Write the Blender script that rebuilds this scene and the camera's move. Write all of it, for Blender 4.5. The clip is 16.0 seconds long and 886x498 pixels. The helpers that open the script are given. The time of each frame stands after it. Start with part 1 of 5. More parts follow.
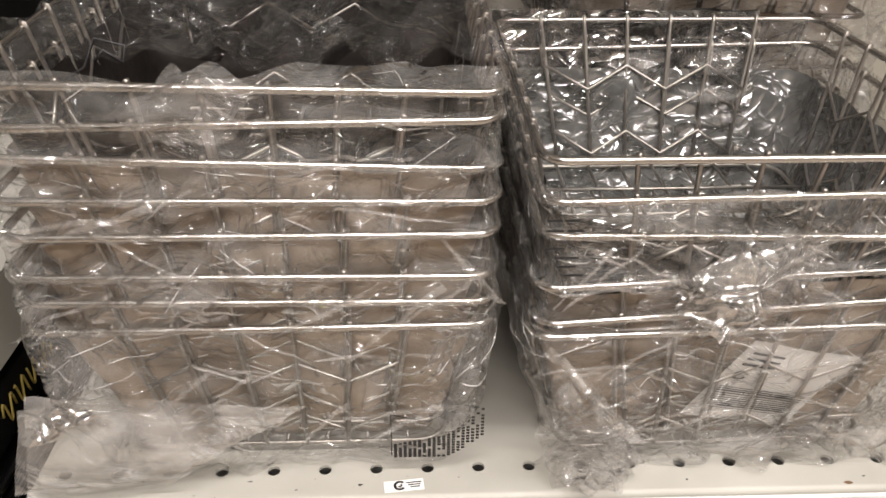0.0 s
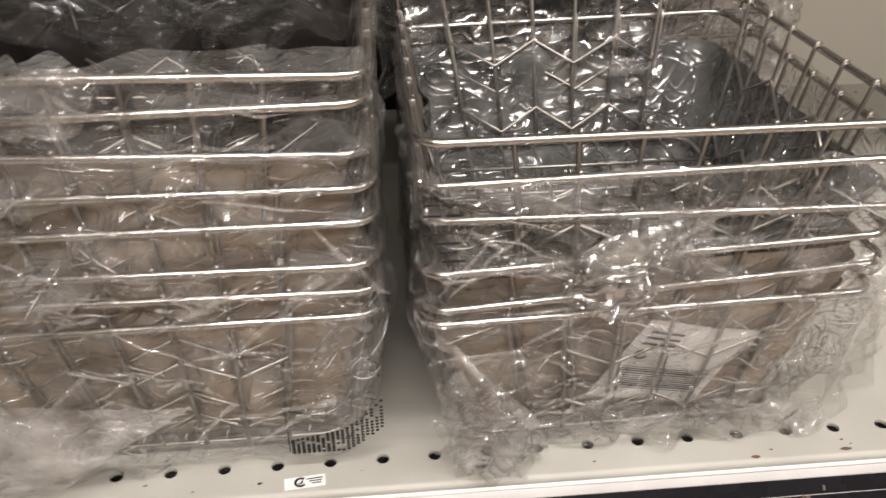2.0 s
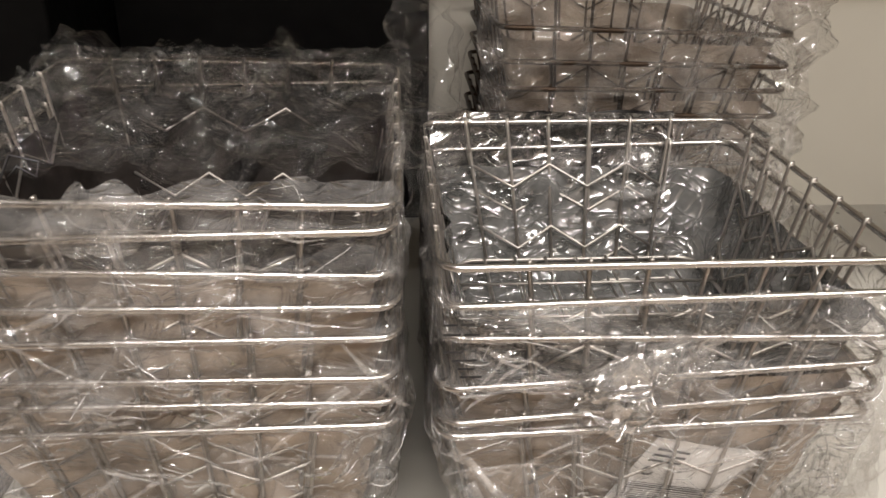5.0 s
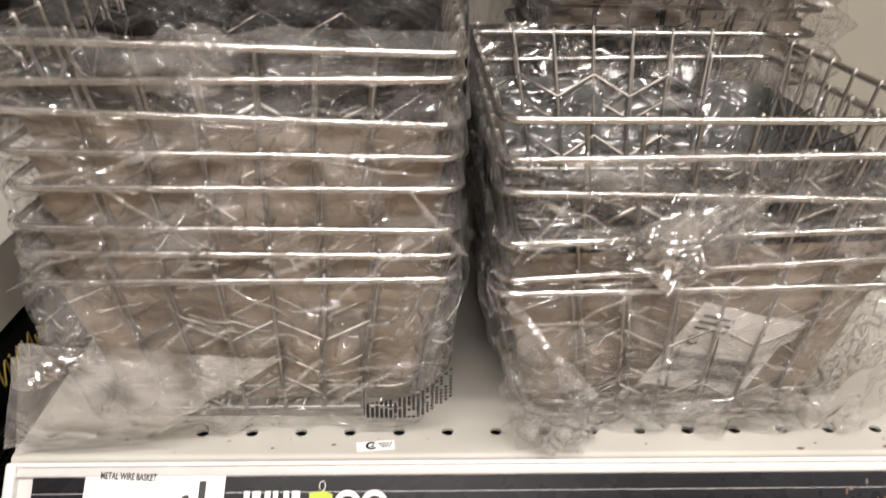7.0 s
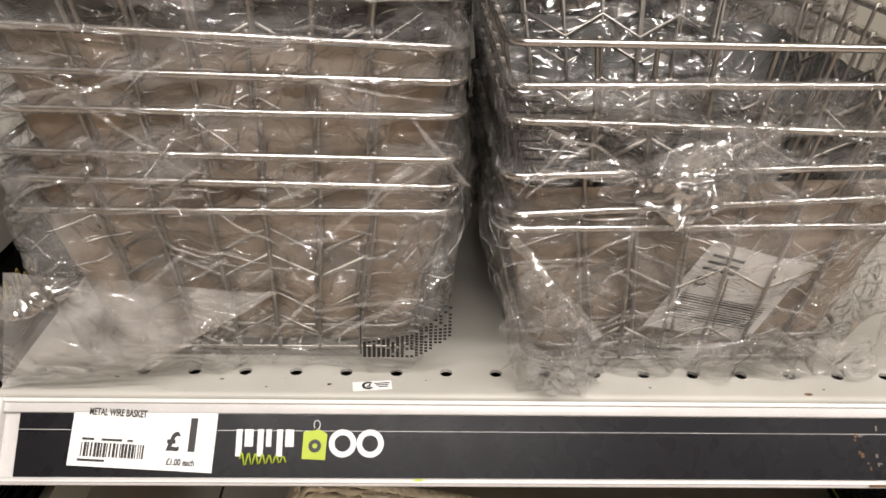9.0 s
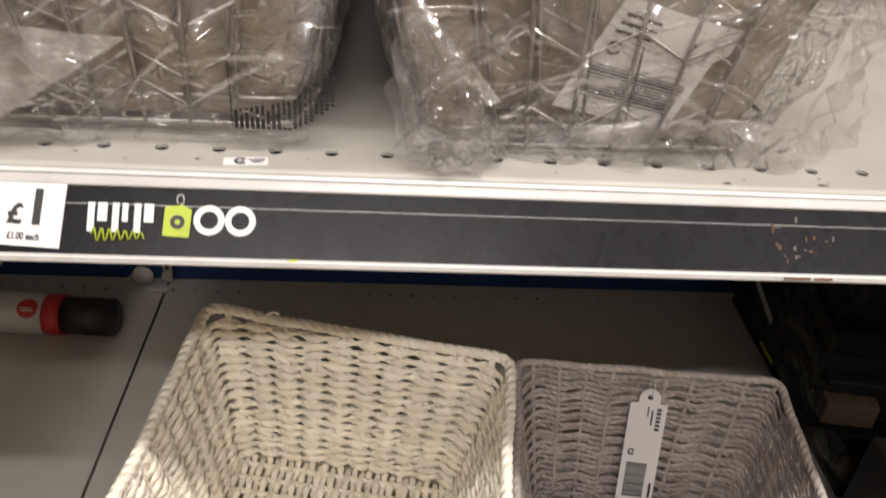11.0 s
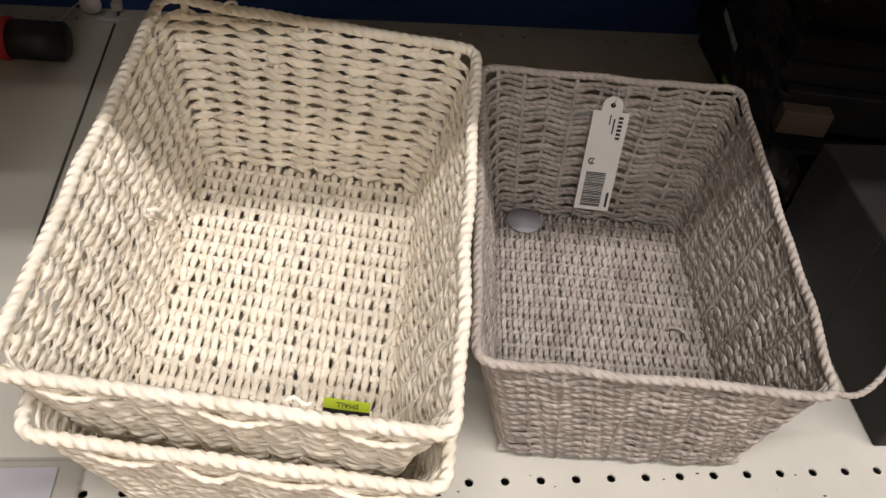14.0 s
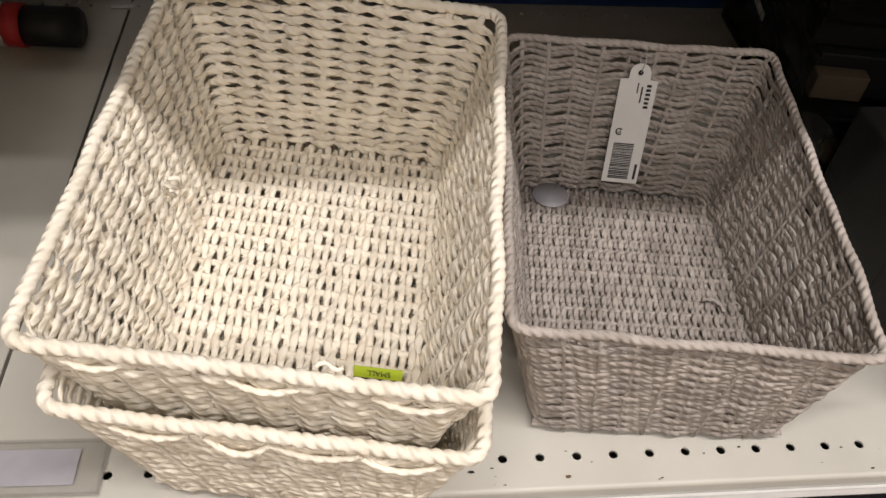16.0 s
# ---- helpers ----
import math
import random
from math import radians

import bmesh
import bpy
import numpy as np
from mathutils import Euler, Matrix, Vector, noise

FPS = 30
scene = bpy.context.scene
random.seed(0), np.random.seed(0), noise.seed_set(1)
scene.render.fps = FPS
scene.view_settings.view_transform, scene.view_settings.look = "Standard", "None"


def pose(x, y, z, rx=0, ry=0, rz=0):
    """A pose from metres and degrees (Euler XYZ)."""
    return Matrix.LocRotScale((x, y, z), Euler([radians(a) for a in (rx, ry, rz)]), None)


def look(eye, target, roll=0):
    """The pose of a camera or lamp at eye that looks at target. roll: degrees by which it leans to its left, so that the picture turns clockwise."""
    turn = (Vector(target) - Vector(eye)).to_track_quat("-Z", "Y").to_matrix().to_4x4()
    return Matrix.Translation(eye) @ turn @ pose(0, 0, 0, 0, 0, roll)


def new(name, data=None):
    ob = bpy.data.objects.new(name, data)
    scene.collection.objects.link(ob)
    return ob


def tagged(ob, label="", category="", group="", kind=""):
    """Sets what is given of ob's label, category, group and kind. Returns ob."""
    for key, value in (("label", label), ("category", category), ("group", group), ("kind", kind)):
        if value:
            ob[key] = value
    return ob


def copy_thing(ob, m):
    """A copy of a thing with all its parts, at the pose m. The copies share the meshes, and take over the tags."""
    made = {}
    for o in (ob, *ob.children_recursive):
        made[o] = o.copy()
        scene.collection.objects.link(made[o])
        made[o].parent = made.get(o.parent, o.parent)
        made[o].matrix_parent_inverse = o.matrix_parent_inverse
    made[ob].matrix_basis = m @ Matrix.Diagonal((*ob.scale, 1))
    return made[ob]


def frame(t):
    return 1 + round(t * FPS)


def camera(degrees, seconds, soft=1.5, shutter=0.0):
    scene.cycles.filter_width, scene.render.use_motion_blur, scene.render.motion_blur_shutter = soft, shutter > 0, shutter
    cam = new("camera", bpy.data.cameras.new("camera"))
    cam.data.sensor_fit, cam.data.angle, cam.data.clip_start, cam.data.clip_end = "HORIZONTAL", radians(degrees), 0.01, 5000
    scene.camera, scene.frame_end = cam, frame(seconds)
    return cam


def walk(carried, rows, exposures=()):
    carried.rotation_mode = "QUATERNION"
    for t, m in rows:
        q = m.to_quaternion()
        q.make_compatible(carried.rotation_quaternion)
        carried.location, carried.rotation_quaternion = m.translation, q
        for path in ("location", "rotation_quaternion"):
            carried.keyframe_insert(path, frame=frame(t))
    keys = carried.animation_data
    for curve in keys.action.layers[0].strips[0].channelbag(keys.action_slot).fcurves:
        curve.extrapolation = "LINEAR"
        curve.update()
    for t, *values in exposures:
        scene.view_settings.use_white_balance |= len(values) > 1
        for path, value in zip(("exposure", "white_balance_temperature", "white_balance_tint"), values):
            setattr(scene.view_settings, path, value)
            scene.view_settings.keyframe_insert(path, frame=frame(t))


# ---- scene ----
cam = camera(57.2, 16.0, shutter=0.5)


PATH = [
    (0, (-0.056, -0.291, 0.294), (0.018, 1.435, -0.712), 0.6),
    (0.5, (-0.053, -0.288, 0.29), (0.023, 1.431, -0.729), 0.5),
    (1, (-0.042, -0.285, 0.288), (0.047, 1.426, -0.744), 0.4),
    (1.5, (-0.033, -0.287, 0.288), (0.074, 1.418, -0.752), -0.2),
    (2, (-0.019, -0.281, 0.291), (0.124, 1.414, -0.76), -0.4),
    (2.5, (-0.008, -0.277, 0.293), (0.161, 1.417, -0.756), -0.5),
    (3, (-0.005, -0.276, 0.296), (0.175, 1.423, -0.744), -0.3),
    (3.5, (-0.011, -0.276, 0.307), (0.159, 1.453, -0.683), -0.1),
    (3.7, (-0.012, -0.275, 0.312), (0.146, 1.472, -0.649), -0.3),
    (5.8, (-0.026, -0.334, 0.311), (0.061, 1.498, -0.486), 1.1),
    (6, (-0.024, -0.345, 0.305), (0.04, 1.493, -0.482), 0.5),
    (6.2, (-0.029, -0.352, 0.306), (0.043, 1.474, -0.507), 0.9),
    (6.5, (-0.034, -0.352, 0.293), (0.039, 1.474, -0.52), 1.1),
    (7, (-0.043, -0.34, 0.262), (0.031, 1.472, -0.581), 1.1),
    (7.5, (-0.051, -0.338, 0.246), (0.012, 1.456, -0.636), 1.4),
    (8, (-0.056, -0.339, 0.237), (0.025, 1.461, -0.631), 1.7),
    (8.2, (-0.053, -0.337, 0.243), (0.019, 1.448, -0.656), 1.7),
    (10.3, (-0.02, -0.333, 0.208), (0.078, 1.441, -0.711), 2.9),
    (10.5, (-0.013, -0.332, 0.193), (0.095, 1.411, -0.782), 3.4),
    (11, (-0.002, -0.333, 0.166), (0.152, 1.34, -0.918), 4.5),
    (11.5, (-0.003, -0.338, 0.151), (0.182, 1.289, -0.996), 5.2),
    (12, (-0.002, -0.348, 0.134), (0.201, 1.228, -1.081), 6.1),
    (12.5, (-0.001, -0.359, 0.121), (0.219, 1.143, -1.182), 6.7),
    (13, (-0.003, -0.372, 0.107), (0.239, 1.05, -1.278), 7.5),
    (13.5, (-0.002, -0.381, 0.103), (0.251, 1.004, -1.318), 7.9),
    (14, (-0.003, -0.385, 0.101), (0.254, 0.985, -1.333), 8.1),
    (14.5, (-0.001, -0.386, 0.103), (0.24, 0.979, -1.339), 7.5),
    (15, (-0.003, -0.392, 0.095), (0.225, 0.963, -1.358), 6.9),
    (15.5, (-0.007, -0.392, 0.085), (0.213, 0.966, -1.367), 6.2),
    (16, (-0.01, -0.388, 0.074), (0.212, 0.988, -1.361), 5.9),
]
EXPOSURES = [(0, -0.22), (2, -0.45), (3.5, -0.55), (6, -0.05), (8, -0.36), (11, -0.42), (12.5, -0.05), (13.2, -0.41), (14, -0.63), (16, -0.69)]
walk(cam, [(t, look(eye, target, roll)) for t, eye, target, roll in PATH], EXPOSURES)

# ---------------------------------------------------------------- light
world = bpy.data.worlds.new("shop_world")
scene.world = world
world.use_nodes = True
world.node_tree.nodes["Background"].inputs[0].default_value = (0.9, 0.82, 0.7, 1)
world.node_tree.nodes["Background"].inputs[1].default_value = 0.05


def tube_light(x, y, z, sx, sy, watts, color=(1.0, 0.942, 0.91)):
    data = bpy.data.lights.new("ceiling_tube", "AREA")
    data.shape, data.size, data.size_y, data.energy, data.color = "RECTANGLE", sx, sy, watts, color
    ob = new("ceiling_tube", data)
    ob.matrix_world = pose(x, y, z, 0, 0, 0)
    return ob


tube_light(0.05, -0.85, 1.93, 1.5, 0.13, 58)
tube_light(1.55, -0.85, 1.93, 1.3, 0.13, 38)
tube_light(-0.2, -1.95, 1.93, 1.5, 0.13, 56)
tube_light(1.8, -1.95, 1.93, 1.5, 0.13, 22)


# ---------------------------------------------------------------- materials
def material(name):
    m = bpy.data.materials.new(name)
    m.use_nodes = True
    return m, m.node_tree.nodes, m.node_tree.links, m.node_tree.nodes["Principled BSDF"]


def ramp(nodes, stops):
    r = nodes.new("ShaderNodeValToRGB")
    els = r.color_ramp.elements
    while len(els) < len(stops):
        els.new(0.5)
    for e, (p, c) in zip(els, stops):
        e.position, e.color = p, (*c, 1)
    return r


def surface(name, base, dark, rough=0.5, metal=0.0, scale=40.0, bump=0.0, bump_scale=400.0, mix=0.5, spec=0.5, coord="Object", vary=0.0, sheen=0.0):
    """A surface with two scales of colour variation and a fine relief."""
    m, n, l, b = material(name)
    tc = n.new("ShaderNodeTexCoord")
    big, fine = n.new("ShaderNodeTexNoise"), n.new("ShaderNodeTexNoise")
    big.inputs["Scale"].default_value, big.inputs["Detail"].default_value = scale, 6
    fine.inputs["Scale"].default_value, fine.inputs["Detail"].default_value = bump_scale, 3
    l.new(tc.outputs[coord], big.inputs["Vector"])
    l.new(tc.outputs[coord], fine.inputs["Vector"])
    r = ramp(n, [(0.5 - mix / 2, dark), (0.5 + mix / 2, base)])
    l.new(big.outputs["Fac"], r.inputs["Fac"])
    out = r.outputs["Color"]
    if vary:
        info, hsv = n.new("ShaderNodeObjectInfo"), n.new("ShaderNodeHueSaturation")
        mr = n.new("ShaderNodeMapRange")
        mr.inputs["To Min"].default_value, mr.inputs["To Max"].default_value = 1 - vary, 1 + vary
        l.new(info.outputs["Random"], mr.inputs["Value"])
        l.new(mr.outputs["Result"], hsv.inputs["Value"])
        l.new(out, hsv.inputs["Color"])
        out = hsv.outputs["Color"]
    l.new(out, b.inputs["Base Color"])
    rr = n.new("ShaderNodeMapRange")
    rr.inputs["To Min"].default_value, rr.inputs["To Max"].default_value = max(rough - 0.1, 0.03), min(rough + 0.1, 1)
    l.new(fine.outputs["Fac"], rr.inputs["Value"])
    l.new(rr.outputs["Result"], b.inputs["Roughness"])
    b.inputs["Metallic"].default_value = metal
    b.inputs["Specular IOR Level"].default_value = spec
    if bump:
        bp = n.new("ShaderNodeBump")
        bp.inputs["Strength"].default_value, bp.inputs["Distance"].default_value = 1.0, bump
        l.new(fine.outputs["Fac"], bp.inputs["Height"])
        l.new(bp.outputs["Normal"], b.inputs["Normal"])
    return m


def film_material(name, haze=0.07, tilt=0.55, scale=85.0, rough=0.06, shine=0.10, edge=0.8, tint=(0.965, 0.96, 0.955), body=None):
    """Thin clear plastic with a skin gloss by Fresnel and a little milky haze; with a body colour, opaque in that
    colour instead of clear.
    """
    m, n, l, b = material(name)
    n.remove(b)
    out = n["Material Output"]
    tc = n.new("ShaderNodeTexCoord")
    warp = n.new("ShaderNodeTexNoise")
    warp.inputs["Scale"].default_value, warp.inputs["Detail"].default_value = 24, 2
    l.new(tc.outputs["Object"], warp.inputs["Vector"])
    add = n.new("ShaderNodeMixRGB")
    add.blend_type, add.inputs["Fac"].default_value = "ADD", 0.03
    l.new(tc.outputs["Object"], add.inputs["Color1"])
    l.new(warp.outputs["Color"], add.inputs["Color2"])
    total = None
    # nearly flat facets, long and narrow, with thin sharp creases between them, in four directions
    for s, turn, stretch, steep, width in ((scale * 0.32, 0.62, 3.5, 0.6, 0.09), (scale * 0.55, -0.80, 4.0, 0.8, 0.10), (scale * 0.85, 1.30, 5.0, 1.0, 0.13), (scale * 1.3, 1.75, 4.0, 0.9, 0.16)):
        mp = n.new("ShaderNodeMapping")
        mp.vector_type = "TEXTURE"
        mp.inputs["Rotation"].default_value, mp.inputs["Scale"].default_value = (0.15, turn, 0.2), (1.0, 1.0, stretch)
        l.new(add.outputs["Color"], mp.inputs["Vector"])
        vor, edge_of = n.new("ShaderNodeTexVoronoi"), n.new("ShaderNodeTexVoronoi")
        vor.feature, vor.inputs["Scale"].default_value = "F1", s
        edge_of.feature, edge_of.inputs["Scale"].default_value = "DISTANCE_TO_EDGE", s
        l.new(mp.outputs["Vector"], vor.inputs["Vector"])
        l.new(mp.outputs["Vector"], edge_of.inputs["Vector"])
        lean, away, dot = n.new("ShaderNodeVectorMath"), n.new("ShaderNodeVectorMath"), n.new("ShaderNodeVectorMath")
        lean.operation, away.operation, dot.operation = "SUBTRACT", "SUBTRACT", "DOT_PRODUCT"
        l.new(vor.outputs["Color"], lean.inputs[0])
        lean.inputs[1].default_value = (0.5, 0.5, 0.5)
        l.new(mp.outputs["Vector"], away.inputs[0])
        l.new(vor.outputs["Position"], away.inputs[1])
        l.new(lean.outputs["Vector"], dot.inputs[0])
        l.new(away.outputs["Vector"], dot.inputs[1])
        near, rise, m1, m2 = n.new("ShaderNodeMapRange"), n.new("ShaderNodeMath"), n.new("ShaderNodeMath"), n.new("ShaderNodeMath")
        near.inputs["From Max"].default_value = width
        near.inputs["To Min"].default_value, near.inputs["To Max"].default_value = 1.0, 0.0
        l.new(edge_of.outputs["Distance"], near.inputs["Value"])
        rise.operation, rise.inputs[1].default_value = "POWER", 2.0
        l.new(near.outputs["Result"], rise.inputs[0])
        m1.operation = m2.operation = "MULTIPLY_ADD"
        l.new(dot.outputs["Value"], m1.inputs[0])
        m1.inputs[1].default_value = steep * tilt * 0.45
        if total is None:
            m1.inputs[2].default_value = 0.0
        else:
            l.new(total.outputs["Value"], m1.inputs[2])
        l.new(rise.outputs["Value"], m2.inputs[0])
        m2.inputs[1].default_value = 1.5 * tilt * steep * width / s
        l.new(m1.outputs["Value"], m2.inputs[2])
        total = m2
    # calm and creased stretches
    calm, span, level_h = n.new("ShaderNodeTexNoise"), n.new("ShaderNodeMapRange"), n.new("ShaderNodeMath")
    calm.inputs["Scale"].default_value, calm.inputs["Detail"].default_value = 20, 1
    l.new(tc.outputs["Object"], calm.inputs["Vector"])
    span.inputs["From Min"].default_value, span.inputs["From Max"].default_value = 0.40, 0.62
    span.inputs["To Min"].default_value, span.inputs["To Max"].default_value = 0.45, 1.15
    l.new(calm.outputs["Fac"], span.inputs["Value"])
    level_h.operation = "MULTIPLY"
    l.new(total.outputs["Value"], level_h.inputs[0])
    l.new(span.outputs["Result"], level_h.inputs[1])
    total = level_h
    bp = n.new("ShaderNodeBump")
    bp.inputs["Strength"].default_value, bp.inputs["Distance"].default_value = 1.0, 1.0
    l.new(total.outputs["Value"], bp.inputs["Height"])
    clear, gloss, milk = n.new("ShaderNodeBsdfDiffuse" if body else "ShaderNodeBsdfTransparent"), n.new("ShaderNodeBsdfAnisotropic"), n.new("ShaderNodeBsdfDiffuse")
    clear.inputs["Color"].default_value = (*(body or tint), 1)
    gloss.inputs["Roughness"].default_value = rough
    milk.inputs["Color"].default_value = (0.85, 0.83, 0.8, 1)
    fr = n.new("ShaderNodeLayerWeight")
    fr.inputs["Blend"].default_value = 0.5
    l.new(bp.outputs["Normal"], fr.inputs["Normal"])
    pw, gl = n.new("ShaderNodeMath"), n.new("ShaderNodeMapRange")
    pw.operation, pw.inputs[1].default_value = "POWER", 3.0
    l.new(fr.outputs["Facing"], pw.inputs[0])
    gl.inputs["To Min"].default_value, gl.inputs["To Max"].default_value = shine, edge
    l.new(pw.outputs["Value"], gl.inputs["Value"])
    l.new(bp.outputs["Normal"], gloss.inputs["Normal"])
    grime = n.new("ShaderNodeTexNoise")
    grime.inputs["Scale"].default_value, grime.inputs["Detail"].default_value = 45, 5
    l.new(tc.outputs["Object"], grime.inputs["Vector"])
    mr = n.new("ShaderNodeMapRange")
    mr.inputs["From Min"].default_value, mr.inputs["From Max"].default_value = 0.35, 0.7
    mr.inputs["To Min"].default_value, mr.inputs["To Max"].default_value = haze * 0.3, haze * 1.8
    l.new(grime.outputs["Fac"], mr.inputs["Value"])
    a, c = n.new("ShaderNodeMixShader"), n.new("ShaderNodeMixShader")
    l.new(mr.outputs["Result"], a.inputs["Fac"])
    l.new(clear.outputs["BSDF"], a.inputs[1])
    l.new(milk.outputs["BSDF"], a.inputs[2])
    l.new(gl.outputs["Result"], c.inputs["Fac"])
    l.new(a.outputs["Shader"], c.inputs[1])
    l.new(gloss.outputs["BSDF"], c.inputs[2])
    l.new(c.outputs["Shader"], out.inputs["Surface"])
    return m


def rope_material(name, base, dark, pitch=80.0, vary=0.08, bump=0.0007):
    """Twisted paper rope: diagonal strands along each cord, with shade from strand to strand."""
    m, n, l, b = material(name)
    uv = n.new("ShaderNodeUVMap")
    tc = n.new("ShaderNodeTexCoord")
    wave = n.new("ShaderNodeTexWave")
    wave.wave_type, wave.bands_direction = "BANDS", "DIAGONAL"
    wave.inputs["Scale"].default_value = pitch
    wave.inputs["Distortion"].default_value, wave.inputs["Detail"].default_value = 2.5, 3
    wave.inputs["Detail Scale"].default_value = 1.5
    l.new(uv.outputs["UV"], wave.inputs["Vector"])
    noise_a = n.new("ShaderNodeTexNoise")
    noise_a.inputs["Scale"].default_value, noise_a.inputs["Detail"].default_value = 60, 5
    l.new(tc.outputs["Object"], noise_a.inputs["Vector"])
    noise_b = n.new("ShaderNodeTexNoise")
    noise_b.inputs["Scale"].default_value, noise_b.inputs["Detail"].default_value = 900, 2
    l.new(tc.outputs["Object"], noise_b.inputs["Vector"])
    r = ramp(n, [(0.3, dark), (0.62, base)])
    l.new(noise_a.outputs["Fac"], r.inputs["Fac"])
    info, hsv, mr = n.new("ShaderNodeObjectInfo"), n.new("ShaderNodeHueSaturation"), n.new("ShaderNodeMapRange")
    mr.inputs["To Min"].default_value, mr.inputs["To Max"].default_value = 1 - vary, 1 + vary
    l.new(info.outputs["Random"], mr.inputs["Value"])
    l.new(mr.outputs["Result"], hsv.inputs["Value"])
    l.new(r.outputs["Color"], hsv.inputs["Color"])
    l.new(hsv.outputs["Color"], b.inputs["Base Color"])
    b.inputs["Roughness"].default_value = 0.75
    b.inputs["Specular IOR Level"].default_value = 0.3
    h = n.new("ShaderNodeMath")
    h.operation = "MULTIPLY_ADD"
    l.new(noise_b.outputs["Fac"], h.inputs[0])
    h.inputs[1].default_value = 0.35
    l.new(wave.outputs["Fac"], h.inputs[2])
    bp = n.new("ShaderNodeBump")
    bp.inputs["Strength"].default_value, bp.inputs["Distance"].default_value = 0.9, bump
    l.new(h.outputs["Value"], bp.inputs["Height"])
    l.new(bp.outputs["Normal"], b.inputs["Normal"])
    return m


def plain(name, color, rough=0.5, metal=0.0):
    return surface(name, color, tuple(v * 0.85 for v in color), rough, metal, scale=60, bump_scale=500)


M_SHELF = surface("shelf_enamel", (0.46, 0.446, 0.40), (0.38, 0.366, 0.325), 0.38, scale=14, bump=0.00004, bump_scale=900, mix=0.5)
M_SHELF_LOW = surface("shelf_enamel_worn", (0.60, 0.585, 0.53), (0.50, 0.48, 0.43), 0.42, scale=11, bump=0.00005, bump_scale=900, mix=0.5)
M_PANEL = surface("panel_cream", (0.66, 0.64, 0.56), (0.60, 0.575, 0.5), 0.5, scale=5, bump=0.00004, bump_scale=600)
M_BLUE = surface("panel_blue", (0.012, 0.05, 0.19), (0.009, 0.036, 0.15), 0.45, scale=9, bump=0.00004, bump_scale=600)
M_FLOOR = surface("vinyl_floor", (0.36, 0.30, 0.24), (0.27, 0.22, 0.17), 0.35, scale=4, bump=0.0001, bump_scale=120)
M_CEIL = surface("ceiling_tile", (0.75, 0.73, 0.69), (0.68, 0.66, 0.62), 0.9, scale=3, bump=0.001, bump_scale=60)
M_WALL = surface("shop_wall", (0.36, 0.31, 0.26), (0.15, 0.125, 0.10), 0.7, scale=3.0, bump=0.0002, bump_scale=80, mix=0.3)
M_CHROME = surface("bright_wire", (0.66, 0.645, 0.62), (0.54, 0.52, 0.50), 0.22, 0.97, scale=60, bump_scale=90)
M_WIRE = surface("thin_wire", (0.44, 0.415, 0.38), (0.31, 0.285, 0.255), 0.4, 0.9, scale=70, bump_scale=90)
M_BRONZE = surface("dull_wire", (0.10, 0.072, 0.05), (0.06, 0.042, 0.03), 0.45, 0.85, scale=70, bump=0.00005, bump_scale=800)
M_FILM = film_material("clear_film", haze=0.07, tilt=0.95, scale=78, rough=0.07, shine=0.085)
M_FILM_SOFT = film_material("clear_film_smooth", haze=0.15, tilt=0.30, scale=45, rough=0.05)
M_PAPER = surface("tan_liner_paper", (0.42, 0.34, 0.258), (0.17, 0.132, 0.098), 0.8, scale=24, bump=0.0004, bump_scale=70, mix=0.34)
M_CREAM = rope_material("cream_paper_rope", (0.90, 0.84, 0.725), (0.83, 0.75, 0.62), pitch=75)
M_GREY = rope_material("grey_paper_rope", (0.43, 0.385, 0.35), (0.31, 0.272, 0.243), pitch=90, vary=0.14)
M_WHITE_CARD = surface("white_card", (0.78, 0.77, 0.75), (0.72, 0.71, 0.69), 0.6, scale=30, bump=0.00002, bump_scale=900)
M_BLACK = surface("black_print", (0.018, 0.017, 0.018), (0.012, 0.012, 0.012), 0.5, scale=60)
M_STRIP = surface("dark_insert", (0.009, 0.0085, 0.011), (0.006, 0.0055, 0.0075), 0.28, scale=20, bump_scale=60, spec=0.14)
M_ALU = surface("strip_plastic", (0.60, 0.585, 0.57), (0.5, 0.485, 0.47), 0.25, scale=30, bump=0.00003, bump_scale=500)
M_LIME = plain("lime_print", (0.42, 0.52, 0.03), 0.5)
M_WHITE = plain("white_print", (0.78, 0.78, 0.76), 0.5)
M_RED = plain("red_label", (0.55, 0.03, 0.035), 0.4)
M_CAP = surface("black_plastic_cap", (0.02, 0.019, 0.02), (0.012, 0.012, 0.012), 0.42, scale=40, bump=0.0001, bump_scale=500)
M_CAN = plain("white_can", (0.66, 0.65, 0.63), 0.3)
M_HOLE = plain("dark_gap", (0.02, 0.018, 0.016), 0.8)
# pale wood taken down to near black: the packs' shade in its colour
M_WOOD_SHADED = surface("pale_wood_shaded", (0.045, 0.034, 0.022), (0.03, 0.022, 0.015), 0.7, scale=50, bump=0.0003, bump_scale=300, spec=0.06)
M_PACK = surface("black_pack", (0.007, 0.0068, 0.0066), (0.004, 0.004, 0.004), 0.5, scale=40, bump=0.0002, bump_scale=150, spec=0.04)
M_CARTON = surface("dark_carton", (0.024, 0.0225, 0.021), (0.016, 0.015, 0.0145), 0.6, scale=20, bump=0.0001, bump_scale=200, spec=0.2)
M_GOLD = plain("gold_print", (0.35, 0.26, 0.06), 0.45)
M_STEEL = plain("painted_upright", (0.55, 0.54, 0.5), 0.45, 0.2)
M_RUST = surface("rust", (0.17, 0.10, 0.055), (0.10, 0.06, 0.035), 0.85, scale=300, bump=0.0002, bump_scale=800)
M_WHITE_PLASTIC = plain("white_plastic", (0.72, 0.71, 0.69), 0.35)
